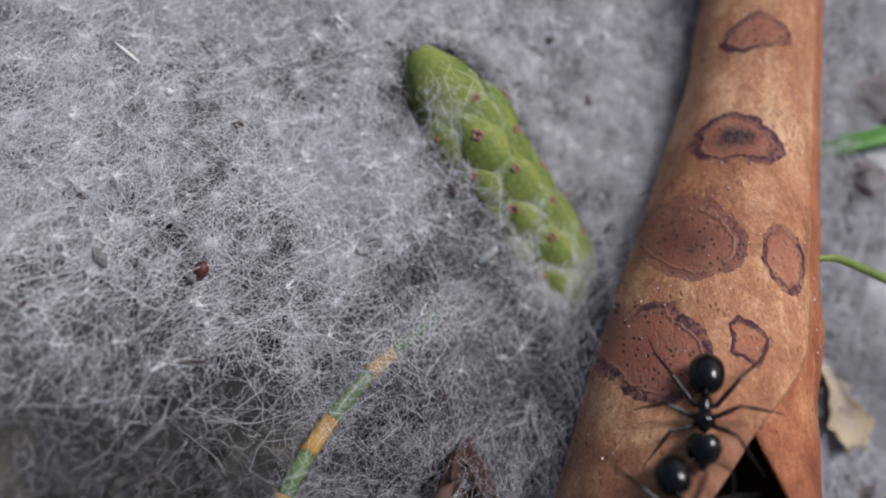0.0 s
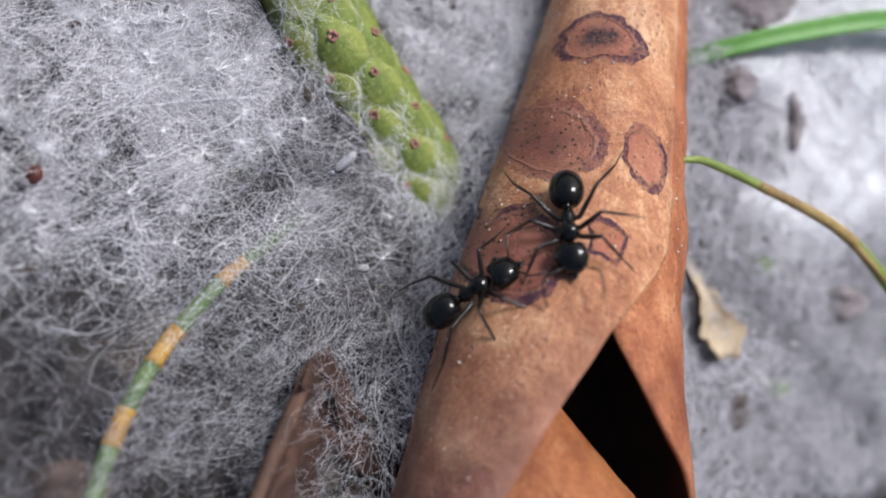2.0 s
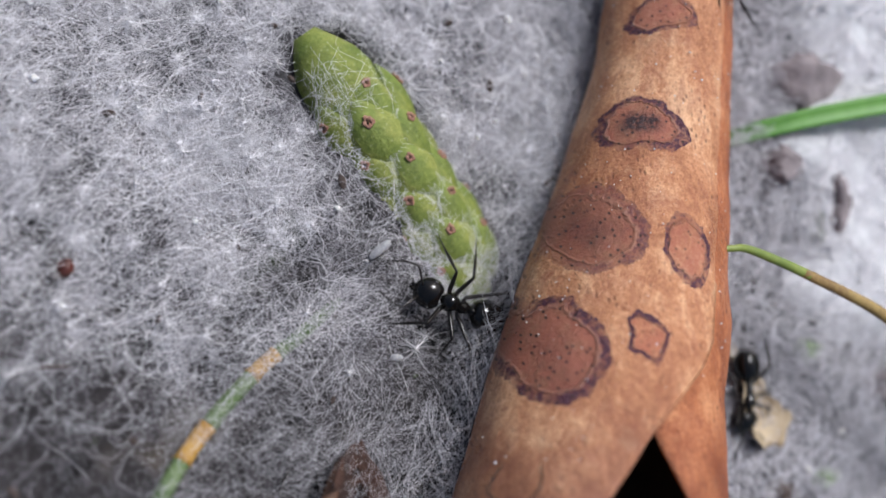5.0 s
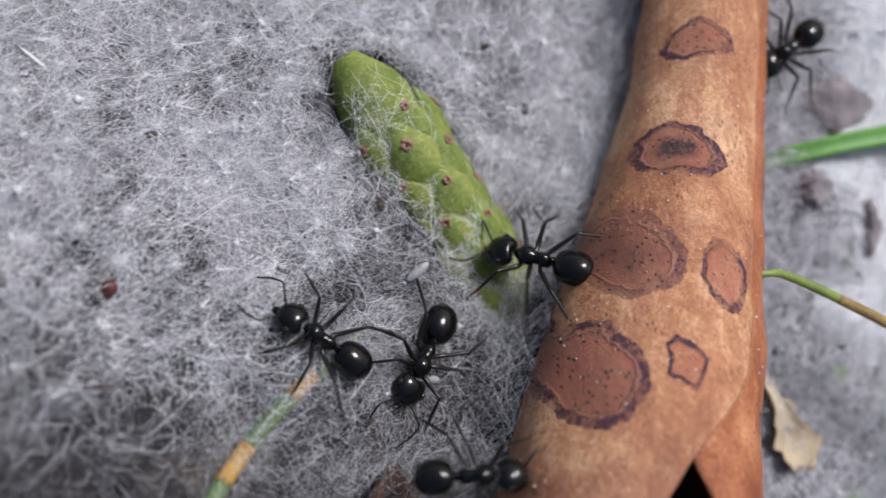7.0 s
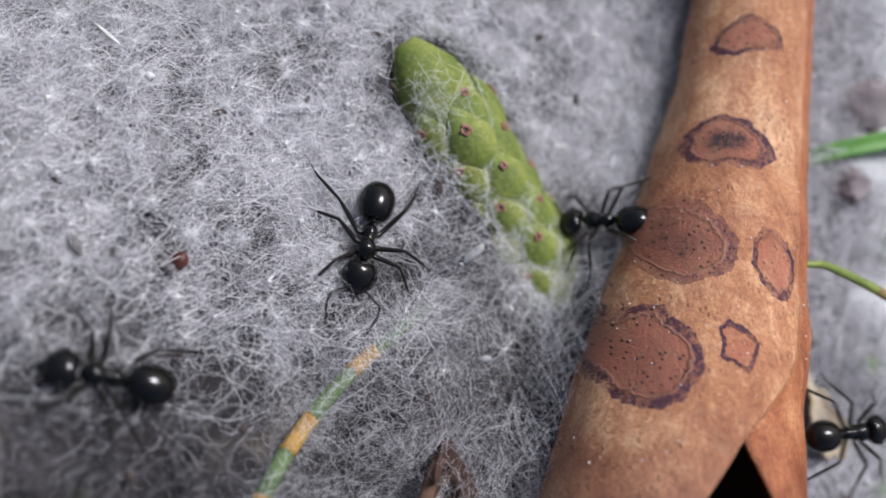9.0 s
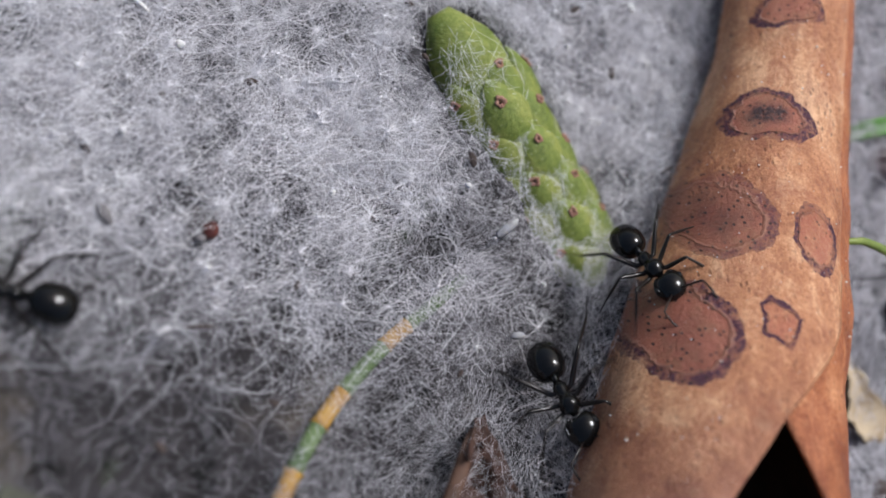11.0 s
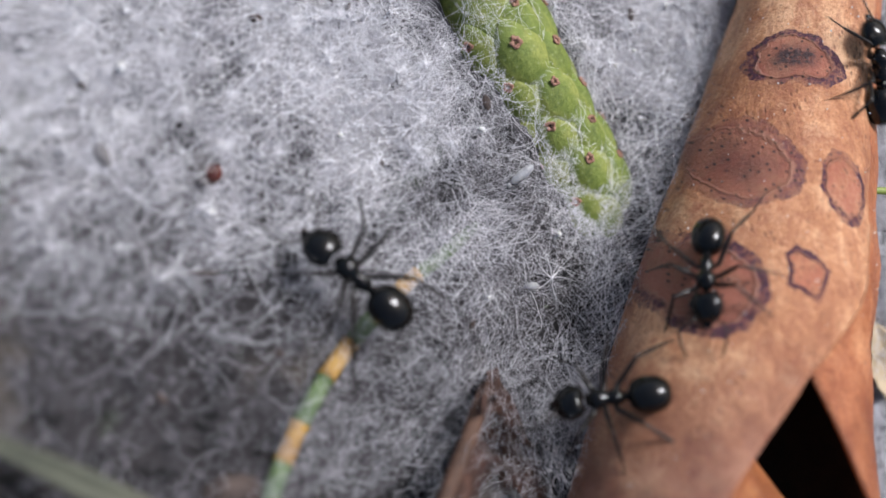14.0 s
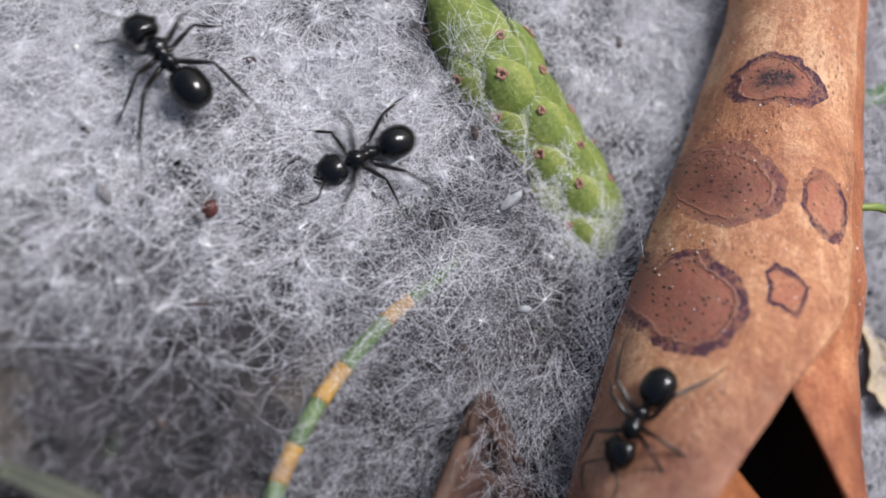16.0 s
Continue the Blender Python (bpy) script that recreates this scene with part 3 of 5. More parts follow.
    wads += [(rng.uniform(-19, 10), rng.uniform(1, 16), rng.uniform(1.0, 1.7)) for _ in range(60)]
    wads = [w for w in wads if outside_leaf(w[0], w[1]) and beside_shoot(w[0], w[1], 3.5)] + [(1.3, 11.6, 0.9), (2.0, 11.4, 0.6), (0.6, 11.7, 0.5)]
    knots = [(x, y, s) for x, y, s in ((rng.uniform(-20, 11), rng.uniform(1, 16), rng.uniform(0.4, 1.2)) for _ in range(190)) if outside_leaf(x, y) and beside_shoot(x, y, 2.2)]
    strands("silk_knots", "small bright knots of balled silk in the mat", silk_tufts(knots, 26, (0.06, 0.34), (0.005, 0.01), 23, rise=0.3), SILK_BRIGHT)
    strands("silk_wads", "soft white wads of matted silk", silk_tufts(wads, 110, (0.25, 1.4), (0.003, 0.007), 16, rise=0.18), SILK_BRIGHT)


def build_pale_sheet():
    """A smooth pale sheet of silk farther down the slope, ragged at its rim."""
    xs, ys = np.arange(23, 46.1, 0.4), np.arange(-8, 27.1, 0.4)
    gx, gy = np.meshgrid(xs, ys)
    rim = np.minimum(gx - 24.6 - 1.2 * np.sin(0.7 * gy) - 0.8 * np.sin(1.9 * gy + 1), gy + 2.5 + 1.5 * np.sin(0.5 * gx))
    gz = silk_height(gx, gy) + np.clip(rim * 0.5, -1.6, 0.45) + 0.12 * np.sin(2.1 * gx) * np.sin(1.8 * gy)
    verts = np.stack([gx, gy, gz], -1).reshape(-1, 3) * MM
    n = len(xs)
    faces = [(j * n + i, j * n + i + 1, (j + 1) * n + i + 1, (j + 1) * n + i) for j in range(len(ys) - 1) for i in range(n - 1)]
    tagged(new("silk_sheet", mesh_of("silk_sheet", verts.tolist(), faces, SILK_PALE)), "smooth pale sheet of spun silk down the slope", "silk nest", kind="structure")


def edge_strands(count, seed):
    """Threads that tie the mat to the flank of the rolled leaf."""
    rng = np.random.default_rng(seed)
    pts, rad = [], []
    u = np.linspace(0, 1, 7)
    for _ in range(count):
        y0 = rng.uniform(-13, 14) if rng.random() < 0.5 else rng.uniform(-12, 2)
        y1 = y0 + rng.normal(0, 2.2)
        c, z, r = leaf_at(y1)
        a = radians(rng.uniform(-104, -80))
        end = np.array([c + (r + 0.1) * math.sin(a), y1, z + (r + 0.12) * math.cos(a)])
        c0, _, r0 = leaf_at(y0)
        x0 = c0 - r0 - rng.uniform(0.3, 2.4)
        start = np.array([x0, y0, float(silk_height(x0, y0)) + rng.uniform(0, 0.5)])
        p = start + (end - start) * u[:, None] + np.outer(np.sin(np.pi * u), rng.normal(0, 0.4, 3)) + np.outer(np.sin(np.pi * u), (-0.25, 0, 0.1))
        pts.append(p)
        rad.append(np.full(7, rng.uniform(0.0035, 0.0085)))
    return np.array(pts), np.array(rad)


GRAINS = [(-11.7, 8.3, 0.6), (-13.5, 4.3, 0.6), (9.0, 11.9, 0.6), (0.8, 2.6, 0.42), (-5.1, 2.1, 0.4), (4.5, -1.8, 0.36), (-9.8, -1.2, 0.4), (7.3, 6.1, 0.4), (8.2, 6.9, 0.36), (-4.3, 12.1, 0.45), (1.2, -4.5, 0.26), (9.8, 9.2, 0.35), (-7.2, 4.4, 0.3), (-15.5, 7.0, 0.45), (5.6, 9.6, 0.35), (27.5, -1.5, 0.5), (24.0, -11.0, 0.5), (26.0, -9.2, 0.45)]
TUFTS = [(-11.2, -3.7, 1.5), (-8.0, 10.9, 1.5), (-4.3, 12.1, 1.2), (-9.8, -1.2, 1.4), (6.8, 6.1, 1.3), (-13.9, 1.7, 1.6), (-2.8, 4.8, 1.3), (-13.4, 4.3, 1.2)]
build_ground()
build_felt()
build_pale_sheet()
build_silk()


# ---- the rolled dry leaf ----
LEAF_BASE = (12.0, 0.0, -8.0)
LEAF = leaf_material(LEAF_BASE, "dry_spotted_leaf", (1.0, 1.0, 1.0))
LEAF_RED = leaf_material(LEAF_BASE, "reddish_inner_leaf", (0.86, 0.66, 0.55), 0.3)
LEAF_OCHRE = leaf_material(LEAF_BASE, "ochre_inner_leaf", (0.82, 0.66, 0.46), 0.05)


def leaf_sheet(name, section, reach, thick, n_along=90, n_round=44, material=LEAF):
    """A curled sheet with thickness: section(y, s) gives x, z and the outward way for s from 0 to 1 round the curl at y."""
    outer, inner = [], []
    ys = np.linspace(reach[0], reach[1], n_along)
    for y in ys:
        for k in range(n_round):
            x, z, nx, nz = section(y, k / (n_round - 1))
            w = 0.10 * noise.noise(Vector((x * 0.35, y * 0.35, z * 0.35))) + 0.03 * noise.noise(Vector((x * 1.3, y * 1.1, z * 1.3)))
            outer.append(((x + nx * w - LEAF_BASE[0]) * MM, (y - LEAF_BASE[1]) * MM, (z + nz * w - LEAF_BASE[2]) * MM))
            inner.append(((x + nx * (w - thick) - LEAF_BASE[0]) * MM, (y - LEAF_BASE[1]) * MM, (z + nz * (w - thick) - LEAF_BASE[2]) * MM))
    faces, m = [], n_along * n_round
    for j in range(n_along - 1):
        for k in range(n_round - 1):
            a = j * n_round + k
            faces.append((a, a + n_round, a + n_round + 1, a + 1))
            faces.append((m + a, m + a + 1, m + a + n_round + 1, m + a + n_round))
        for k, flip in ((0, False), (n_round - 1, True)):
            a = j * n_round + k
            q = (a, m + a, m + a + n_round, a + n_round)
            faces.append(q[::-1] if flip else q)
    for j, flip in ((0, True), (n_along - 1, False)):
        for k in range(n_round - 1):
            a = j * n_round + k
            q = (a, m + a, m + a + 1, a + 1)
            faces.append(q[::-1] if flip else q)
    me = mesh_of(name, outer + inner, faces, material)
    # faces inside the curl get the shade-dark colour
    me.materials.append(LEAF_UNDER_SHADE)
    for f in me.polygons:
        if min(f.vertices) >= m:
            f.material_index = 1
    return me


def build_leaf():
    leaf = thing("rolled_leaf", LEAF_BASE, "dry tan rolled leaf with ringed purple-brown spots, lying on silk", "dead leaf")

    def flap(y, s):
        c, z, r = leaf_at(y)
        edge = np.interp(y, (-34, -16, -13, -10.6, -8.7, -6.8, -5.0, -4.3, -3.4, 0, 24), (-80, -44, -27, -15, -4, 9, 28, 37, 46, 51, 54))
        a = radians(-165 + (edge + 165) * s)
        lift = -0.2 * (max(0.0, s - 0.82) / 0.18) ** 2
        return c + (r + lift) * math.sin(a), z + (r + lift) * math.cos(a), math.sin(a), math.cos(a)

    def wall(y, s):
        c, z, r = leaf_at(y)
        close = float(np.clip((y + 6.0) / 3.0, 0, 1))
        ri = r * (0.8 + 0.14 * close)
        rim = np.interp(y, (-22, -14.5, -12.7, -11.1, -9.2, -7.2, -6.4, -5, -4.3, -3.4, 0, 24), (80, 68, 57, 42, 26, 9, 4, 10, 16, 24, 28, 30))
        a = radians(rim + (195 - rim) * s)
        x0, z0 = c + r - ri - 0.32 * (1 - close), z - 0.55 + 0.4 * close
        return x0 + ri * math.sin(a), z0 + ri * math.cos(a), math.sin(a), math.cos(a)

    def core(y, s):
        c, z, r = leaf_at(y)
        left, right = c - r + 1.3, min(c + r - 1.4, float(np.interp(y, (-34, -22, -14, -11.5, -9.4, -6, 6), (12, 16.3, 14.8, 12.8, 11.3, 9.0, 9.0))))
        ri = (right - left) / 2
        a = radians(-120 + 330 * s)
        x0 = left + ri
        z0 = z + math.sqrt(max(1.0, r * r - (x0 - c) ** 2)) - 1.6 - ri
        return x0 + (ri - 0.5 * s) * math.sin(a), z0 + (ri - 0.5 * s) * math.cos(a), math.sin(a), math.cos(a)

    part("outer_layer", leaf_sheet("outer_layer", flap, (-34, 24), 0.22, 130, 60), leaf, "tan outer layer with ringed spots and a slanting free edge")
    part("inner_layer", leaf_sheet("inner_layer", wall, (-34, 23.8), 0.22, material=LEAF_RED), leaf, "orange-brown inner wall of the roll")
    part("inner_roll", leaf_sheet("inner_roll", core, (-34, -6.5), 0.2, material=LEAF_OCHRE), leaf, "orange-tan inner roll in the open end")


# ---- the green shoot ----
def bulge_mesh(name, length, width, height, material, n=8, sides=10, wrap=0.0):
    """A plump pointed cushion lying along x with its foot at the origin, sizes in millimetres."""
    verts, faces = [], []
    for k in range(n + 1):
        u = k / n
        w = math.sin(math.pi * min(1, u * 1.02)) ** 0.62 * (1 - 0.25 * u) if 0 < k < n else 0.02
        lift = height * 0.55 * math.sin(math.pi * u * 0.75)
        for s in range(sides):
            a = 2 * math.pi * s / sides
            y = math.cos(a) * w * width / 2
            sag = wrap - math.sqrt(max(0.01, wrap * wrap - y * y)) if wrap else 0.0
            verts.append(((u - 0.42) * length * MM, y * MM, (math.sin(a) * w * height * 0.6 + lift - height * 0.45 - sag) * MM))
    for k in range(n):
        for s in range(sides):
            a, b = k * sides + s, k * sides + (s + 1) % sides
            faces.append((a, a + sides, b + sides, b))
    faces += [tuple(range(sides)), tuple(reversed(range(n * sides, (n + 1) * sides)))]
    return mesh_of(name, verts, [f[::-1] for f in faces], material)


def scar_ring():
    """A lobed corky ring, about half a millimetre across, round a dark pit."""
    verts, faces, n, k = [], [], 15, 6
    for i in range(n):
        a = 2 * math.pi * i / n
        r, w = 0.17 + 0.02 * math.sin(3 * a + 1) + 0.025 * math.sin(5 * a), 0.085 + 0.025 * math.sin(4 * a + 2) + 0.02 * math.sin(6 * a)
        for j in range(k):
            b = 2 * math.pi * j / k
            q = r + w * math.cos(b)
            verts.append((q * math.cos(a) * MM, q * math.sin(a) * MM, (0.75 * w * math.sin(b) + 0.03 * math.sin(5 * a)) * MM))
    for i in range(n):
        for j in range(k):
            faces.append((i * k + j, (i + 1) % n * k + j, (i + 1) % n * k + (j + 1) % k, i * k + (j + 1) % k))
    verts.append((0, 0, -0.06 * MM))
    pit = len(faces)
    faces += [(i * k + 3, len(verts) - 1, (i + 1) % n * k + 3) for i in range(n)]
    me = mesh_of("scar", verts, faces, SCAR)
    me.materials.append(SCAR_PIT)
    for f in me.polygons[pit:]:
        f.material_index = 1
    return me


def build_shoot():
    a, b = Vector(SHOOT_A), Vector(SHOOT_B)
    shoot = thing("green_shoot", SHOOT_A, "plump green shoot with red-brown scars, half wrapped in silk", "plant shoot")
    d = b - a
    long = d.length
    axis = d.normalized()
    side = axis.cross(Vector((0, 0, 1))).normalized()
    top = side.cross(axis).normalized()
    path, radii = [], []
    for k in range(19):
        u = -0.13 + 1.13 * k / 18
        path.append(d * u)
        radii.append(1.85 * max(0.1, min(1, (u + 0.13) / 0.16)) ** 0.5 * (1 - 0.1 * max(0, u)) * max(0.15, min(1, (1.02 - u) / 0.16)) ** 0.5)
    part("core", mesh_of("core", *rings(path, radii, 16, seed=2, rough=0.02), SHOOT_GREEN), shoot)
    cushion = bulge_mesh("cushion", 4.5, 3.1, 1.18, SHOOT_GREEN, 10, 14, 2.1)
    scar_mesh = scar_ring()
    count, rnd = 38, random.Random(4)
    for k in range(count):
        u = 0.09 + 0.78 * k / (count - 1)
        turn = radians(137.5 * k + 20)
        out = side * math.cos(turn) + top * math.sin(turn)
        place = d * u + out * (1.68 - 0.12 * u)
        # the cushions point to the shoot's upper end
        close = max(0.0, (0.27 - u) / 0.2)
        place -= out * 0.35 * close
        tip = (axis * -0.98 + out * (0.13 - 0.75 * close)).normalized()
        y = out.cross(tip).normalized()
        z = tip.cross(y)
        m = Matrix((tip, y, z)).transposed().to_4x4()
        m.translation = place * MM
        size = rnd.uniform(0.9, 1.1) * (1 - 0.3 * close) * (1 - 0.35 * max(0.0, u - 0.6))
        ob = part("cushion", cushion, shoot, at=m @ Matrix.Scale(size, 4))
        if out.dot(top) > -0.3:
            scar = part("scar", scar_mesh, ob, "red-brown scar", at=pose(1.6 * MM, rnd.uniform(-0.15, 0.15) * MM, 0.54 * MM, 0, 18, rnd.uniform(-40, 40)))
            scar.scale = (rnd.uniform(0.85, 1.25), rnd.uniform(0.85, 1.25), 1)


def build_leaf_glints():
    """Tiny white grains on the leaf's upper side that stand for its waxy glints."""
    rng, verts, faces = random.Random(8), [], []
    for _ in range(260):
        y, a, s = rng.uniform(-14, 15), radians(rng.uniform(-70, 60)), rng.choice((0.02, 0.03, 0.045)) * rng.uniform(0.7, 1.3)
        if y < -3.4 and a > radians(np.interp(y, (-14, -10.6, -8.7, -6.8, -5, -3.4), (-36, -19, -8, 5, 25, 60))):
            continue
        c, z, r = leaf_at(y)
        p = Vector((c + (r + 0.1) * math.sin(a), y, z + (r + 0.1) * math.cos(a)))
        k = len(verts)
        for d in ((1, 0, 0), (0, 1, 0), (-1, 0, 0), (0, -1, 0), (0, 0, 1), (0, 0, -1)):
            verts.append((p + Vector(d) * s * rng.uniform(0.7, 1.3)) * MM)
        faces += [(k + i, k + (i + 1) % 4, k + 4) for i in range(4)] + [(k + (i + 1) % 4, k + i, k + 5) for i in range(4)]
    tagged(new("leaf_glints", mesh_of("leaf_glints", verts, faces, HUSK_WHITE, False)), "tiny white grains standing for glints on the dry leaf", "grit", kind="stuff")


build_leaf()
build_shoot()
build_leaf_glints()


# ---- ants ----
def lathe_x(name, profile, sides=16, material=None):
    """A body along x from rows of x, half width, half height, middle height, in millimetres."""
    verts, faces = [], []
    for x, w, h, z in profile:
        for s in range(sides):
            a = 2 * math.pi * s / sides
            verts.append((x * MM, math.cos(a) * w * MM, (z + math.sin(a) * h) * MM))
    for k in range(len(profile) - 1):
        for s in range(sides):
            a, b = k * sides + s, k * sides + (s + 1) % sides
            faces.append((a, b, b + sides, a + sides))
    faces += [tuple(reversed(range(sides))), tuple(range((len(profile) - 1) * sides, len(profile) * sides))]
    return mesh_of(name, verts, [f[::-1] for f in faces], material or ANT_BLACK)


def oval(x0, x1, w, h, z, n=12, front=0.5, back=0.5):
    """Profile rows of an egg from x0 to x1."""
    rows = []
    for k in range(n + 1):
        u = k / n
        e = math.sin(math.pi * u) ** (front if u > 0.5 else back) if 0 < k < n else 0.04
        rows.append((x0 + (x1 - x0) * (1 - math.cos(math.pi * u)) / 2, w * e, h * e, z))
    return rows


def ant_meshes():
    made = {}
    head = oval(0.02, 1.38, 0.69, 0.5, 0.0, 14, 0.9, 0.7)
    made["head"] = lathe_x("head", [(x, w * (1.05 if x < 0.7 else 1.0), h, z - 0.12 * x) for x, w, h, z in head], 18)
    me = made["head"]
    for v in me.vertices:
        # the hind margin of the head is notched, so that it looks like a heart from above
        if v.co.x < 0.35 * MM:
            v.co.x += 0.2 * MM * max(0, 1 - abs(v.co.y) / (0.42 * MM)) * (1 - v.co.x / (0.35 * MM))
    made["thorax"] = lathe_x("thorax", [(-0.72, 0.1, 0.12, -0.12), (-0.66, 0.22, 0.26, -0.06), (-0.5, 0.3, 0.34, 0.0), (-0.28, 0.3, 0.35, 0.02), (-0.1, 0.25, 0.28, 0.0), (0.02, 0.28, 0.31, 0.02), (0.2, 0.4, 0.39, 0.05), (0.42, 0.45, 0.41, 0.05), (0.6, 0.39, 0.35, 0.02), (0.76, 0.2, 0.2, 0.0), (0.86, 0.12, 0.13, -0.02)], 14)
    made["petiole"] = lathe_x("petiole", [(-0.3, 0.08, 0.09, -0.1), (-0.2, 0.17, 0.24, 0.02), (-0.1, 0.19, 0.3, 0.06), (0.0, 0.12, 0.14, -0.06), (0.08, 0.07, 0.08, -0.1)], 10)
    gaster = []
    for x, w, h, z in oval(-1.68, 0.0, 0.75, 0.68, 0.0, 18, 0.6, 0.72):
        groove = 1 - 0.025 * max(0, math.cos((x + 0.2) * 2 * math.pi / 0.42) - 0.75) * 4
        gaster.append((x, w * groove, h * groove, z))
    made["gaster"] = lathe_x("gaster", gaster, 22)
    made["eye"] = lathe_x("eye", oval(-0.13, 0.13, 0.1, 0.1, 0, 8), 8, ANT_EYE)
    made["mandible"] = lathe_x("mandible", [(0, 0.1, 0.07, 0), (0.15, 0.1, 0.06, 0), (0.3, 0.05, 0.04, 0), (0.36, 0.015, 0.015, 0)], 8)

    def limb(name, points, radii, material):
        return mesh_of(name, *rings(points, radii, 7), material)

    # legs for the left side (y up the body's left), drawn from the hip
    hips = {"front": ((0.1, 0.25, -0.1), (0.6, 1.1, 0.5), (1.25, 1.7, -0.4), (1.75, 2.15, -0.9)), "middle": ((0.0, 0.25, -0.1), (-0.2, 1.28, 0.6), (-0.4, 2.2, -0.35), (-0.45, 2.8, -0.9)), "hind": ((-0.1, 0.25, -0.1), (-1.05, 1.2, 0.65), (-2.3, 1.95, -0.25), (-3.45, 2.4, -0.9))}
    for key, (hip, knee, ankle, foot) in hips.items():
        for flip, name in ((1, "left"), (-1, "right")):
            f = lambda p: (p[0], p[1] * flip, p[2])  # noqa: E731
            mix = lambda p, q, s: tuple(p[i] + (q[i] - p[i]) * s for i in range(3))  # noqa: E731
            pts = [f(p) for p in ((0, 0, 0), hip, mix(hip, knee, 0.4), mix(hip, knee, 0.93), knee, mix(knee, ankle, 0.12), mix(knee, ankle, 0.55), mix(knee, ankle, 0.95), mix(ankle, foot, 0.1), mix(ankle, foot, 0.6), foot)]
            made[f"{key}_{name}"] = limb("leg", pts, [0.11, 0.115, 0.11, 0.08, 0.062, 0.062, 0.075, 0.056, 0.036, 0.03, 0.022], ANT_LIMB)
    for flip, name in ((1, "left"), (-1, "right")):
        made["feeler_" + name] = limb("antenna", [(0, 0, 0), (0.25, 0.35 * flip, 0.12), (0.55, 0.78 * flip, 0.2), (0.68, 0.85 * flip, 0.16), (1.1, 0.85 * flip, -0.08), (1.65, 0.68 * flip, -0.4)], [0.045, 0.042, 0.05, 0.04, 0.048, 0.035], ANT_LIMB)
    return made


HIPS = {"front": (0.45, 0.22), "middle": (0.1, 0.2), "hind": (-0.3, 0.2)}


def build_ant(made, label, size):
    ant = tagged(new("ant"), label, "ant", "ants on the nest")
    ant.empty_display_size = 0.001
    head = part("head", made["head"], ant, "heart-shaped glossy black head", at=pose(0.8 * MM, 0, 0.02 * MM, 0, 8, 0))
    for flip in (1, -1):
        part("eye", made["eye"], head, at=pose(0.62 * MM, 0.6 * flip * MM, 0.16 * MM))
        part("mandible", made["mandible"], head, at=pose(1.28 * MM, 0.13 * flip * MM, -0.2 * MM, 0, 15, -14 * flip))
    part("thorax", made["thorax"], ant)
    part("petiole", made["petiole"], ant, at=pose(-0.68 * MM, 0, 0))
    part("gaster", made["gaster"], ant, "egg-shaped glossy black gaster", at=pose(-0.85 * MM, 0, 0.02 * MM, 0, -4, 0))
    limbs = []
    for key, (x, y) in HIPS.items():
        for flip, name in ((1, "left"), (-1, "right")):
            leg = part("leg", made[f"{key}_{name}"], ant, at=pose(x * MM, y * flip * MM, -0.12 * MM))
            tripod = (key == "middle") == (flip > 0)
            limbs.append((leg, x, y * flip, -0.12, flip, 0.0 if tripod else math.pi, key))
    for flip, name in ((1, "left"), (-1, "right")):
        feeler = part("antenna", made["feeler_" + name], ant, at=pose(1.95 * MM, 0.22 * flip * MM, 0.0))
        limbs.append((feeler, 1.95, 0.22 * flip, 0.0, flip, 0.0, "feeler"))
    ant.scale = (size, size, size)
    return ant, limbs


ANTS = []


def build_ants():
    made = ant_meshes()
    for name, (label, size) in ANT_KINDS.items():
        ANTS.append((name, *build_ant(made, label, size)))


ANT_KINDS = {
    "a1": ("glossy black ant wandering between leaf roll and silk", 1.0),
    "a2": ("glossy black ant climbing over the spotted leaf", 0.98),
    "a3": ("small black ant on the slope behind the leaf", 0.9),
    "b1": ("glossy black ant crossing the silk mat", 1.08),
    "b3": ("large glossy black ant roaming shoot and silk", 1.1),
    "b4": ("glossy black ant passing over the leaf's open end", 1.0),
    "c4": ("glossy black ant walking down the spotted leaf", 0.94),
}


# ---- stems, blades and litter ----
def on_silk(x, y, up=0.0):
    return (x, y, float(silk_height(x, y)) + up)


def local(points, base):
    return [tuple(np.array(p) - np.array(base)) for p in points]


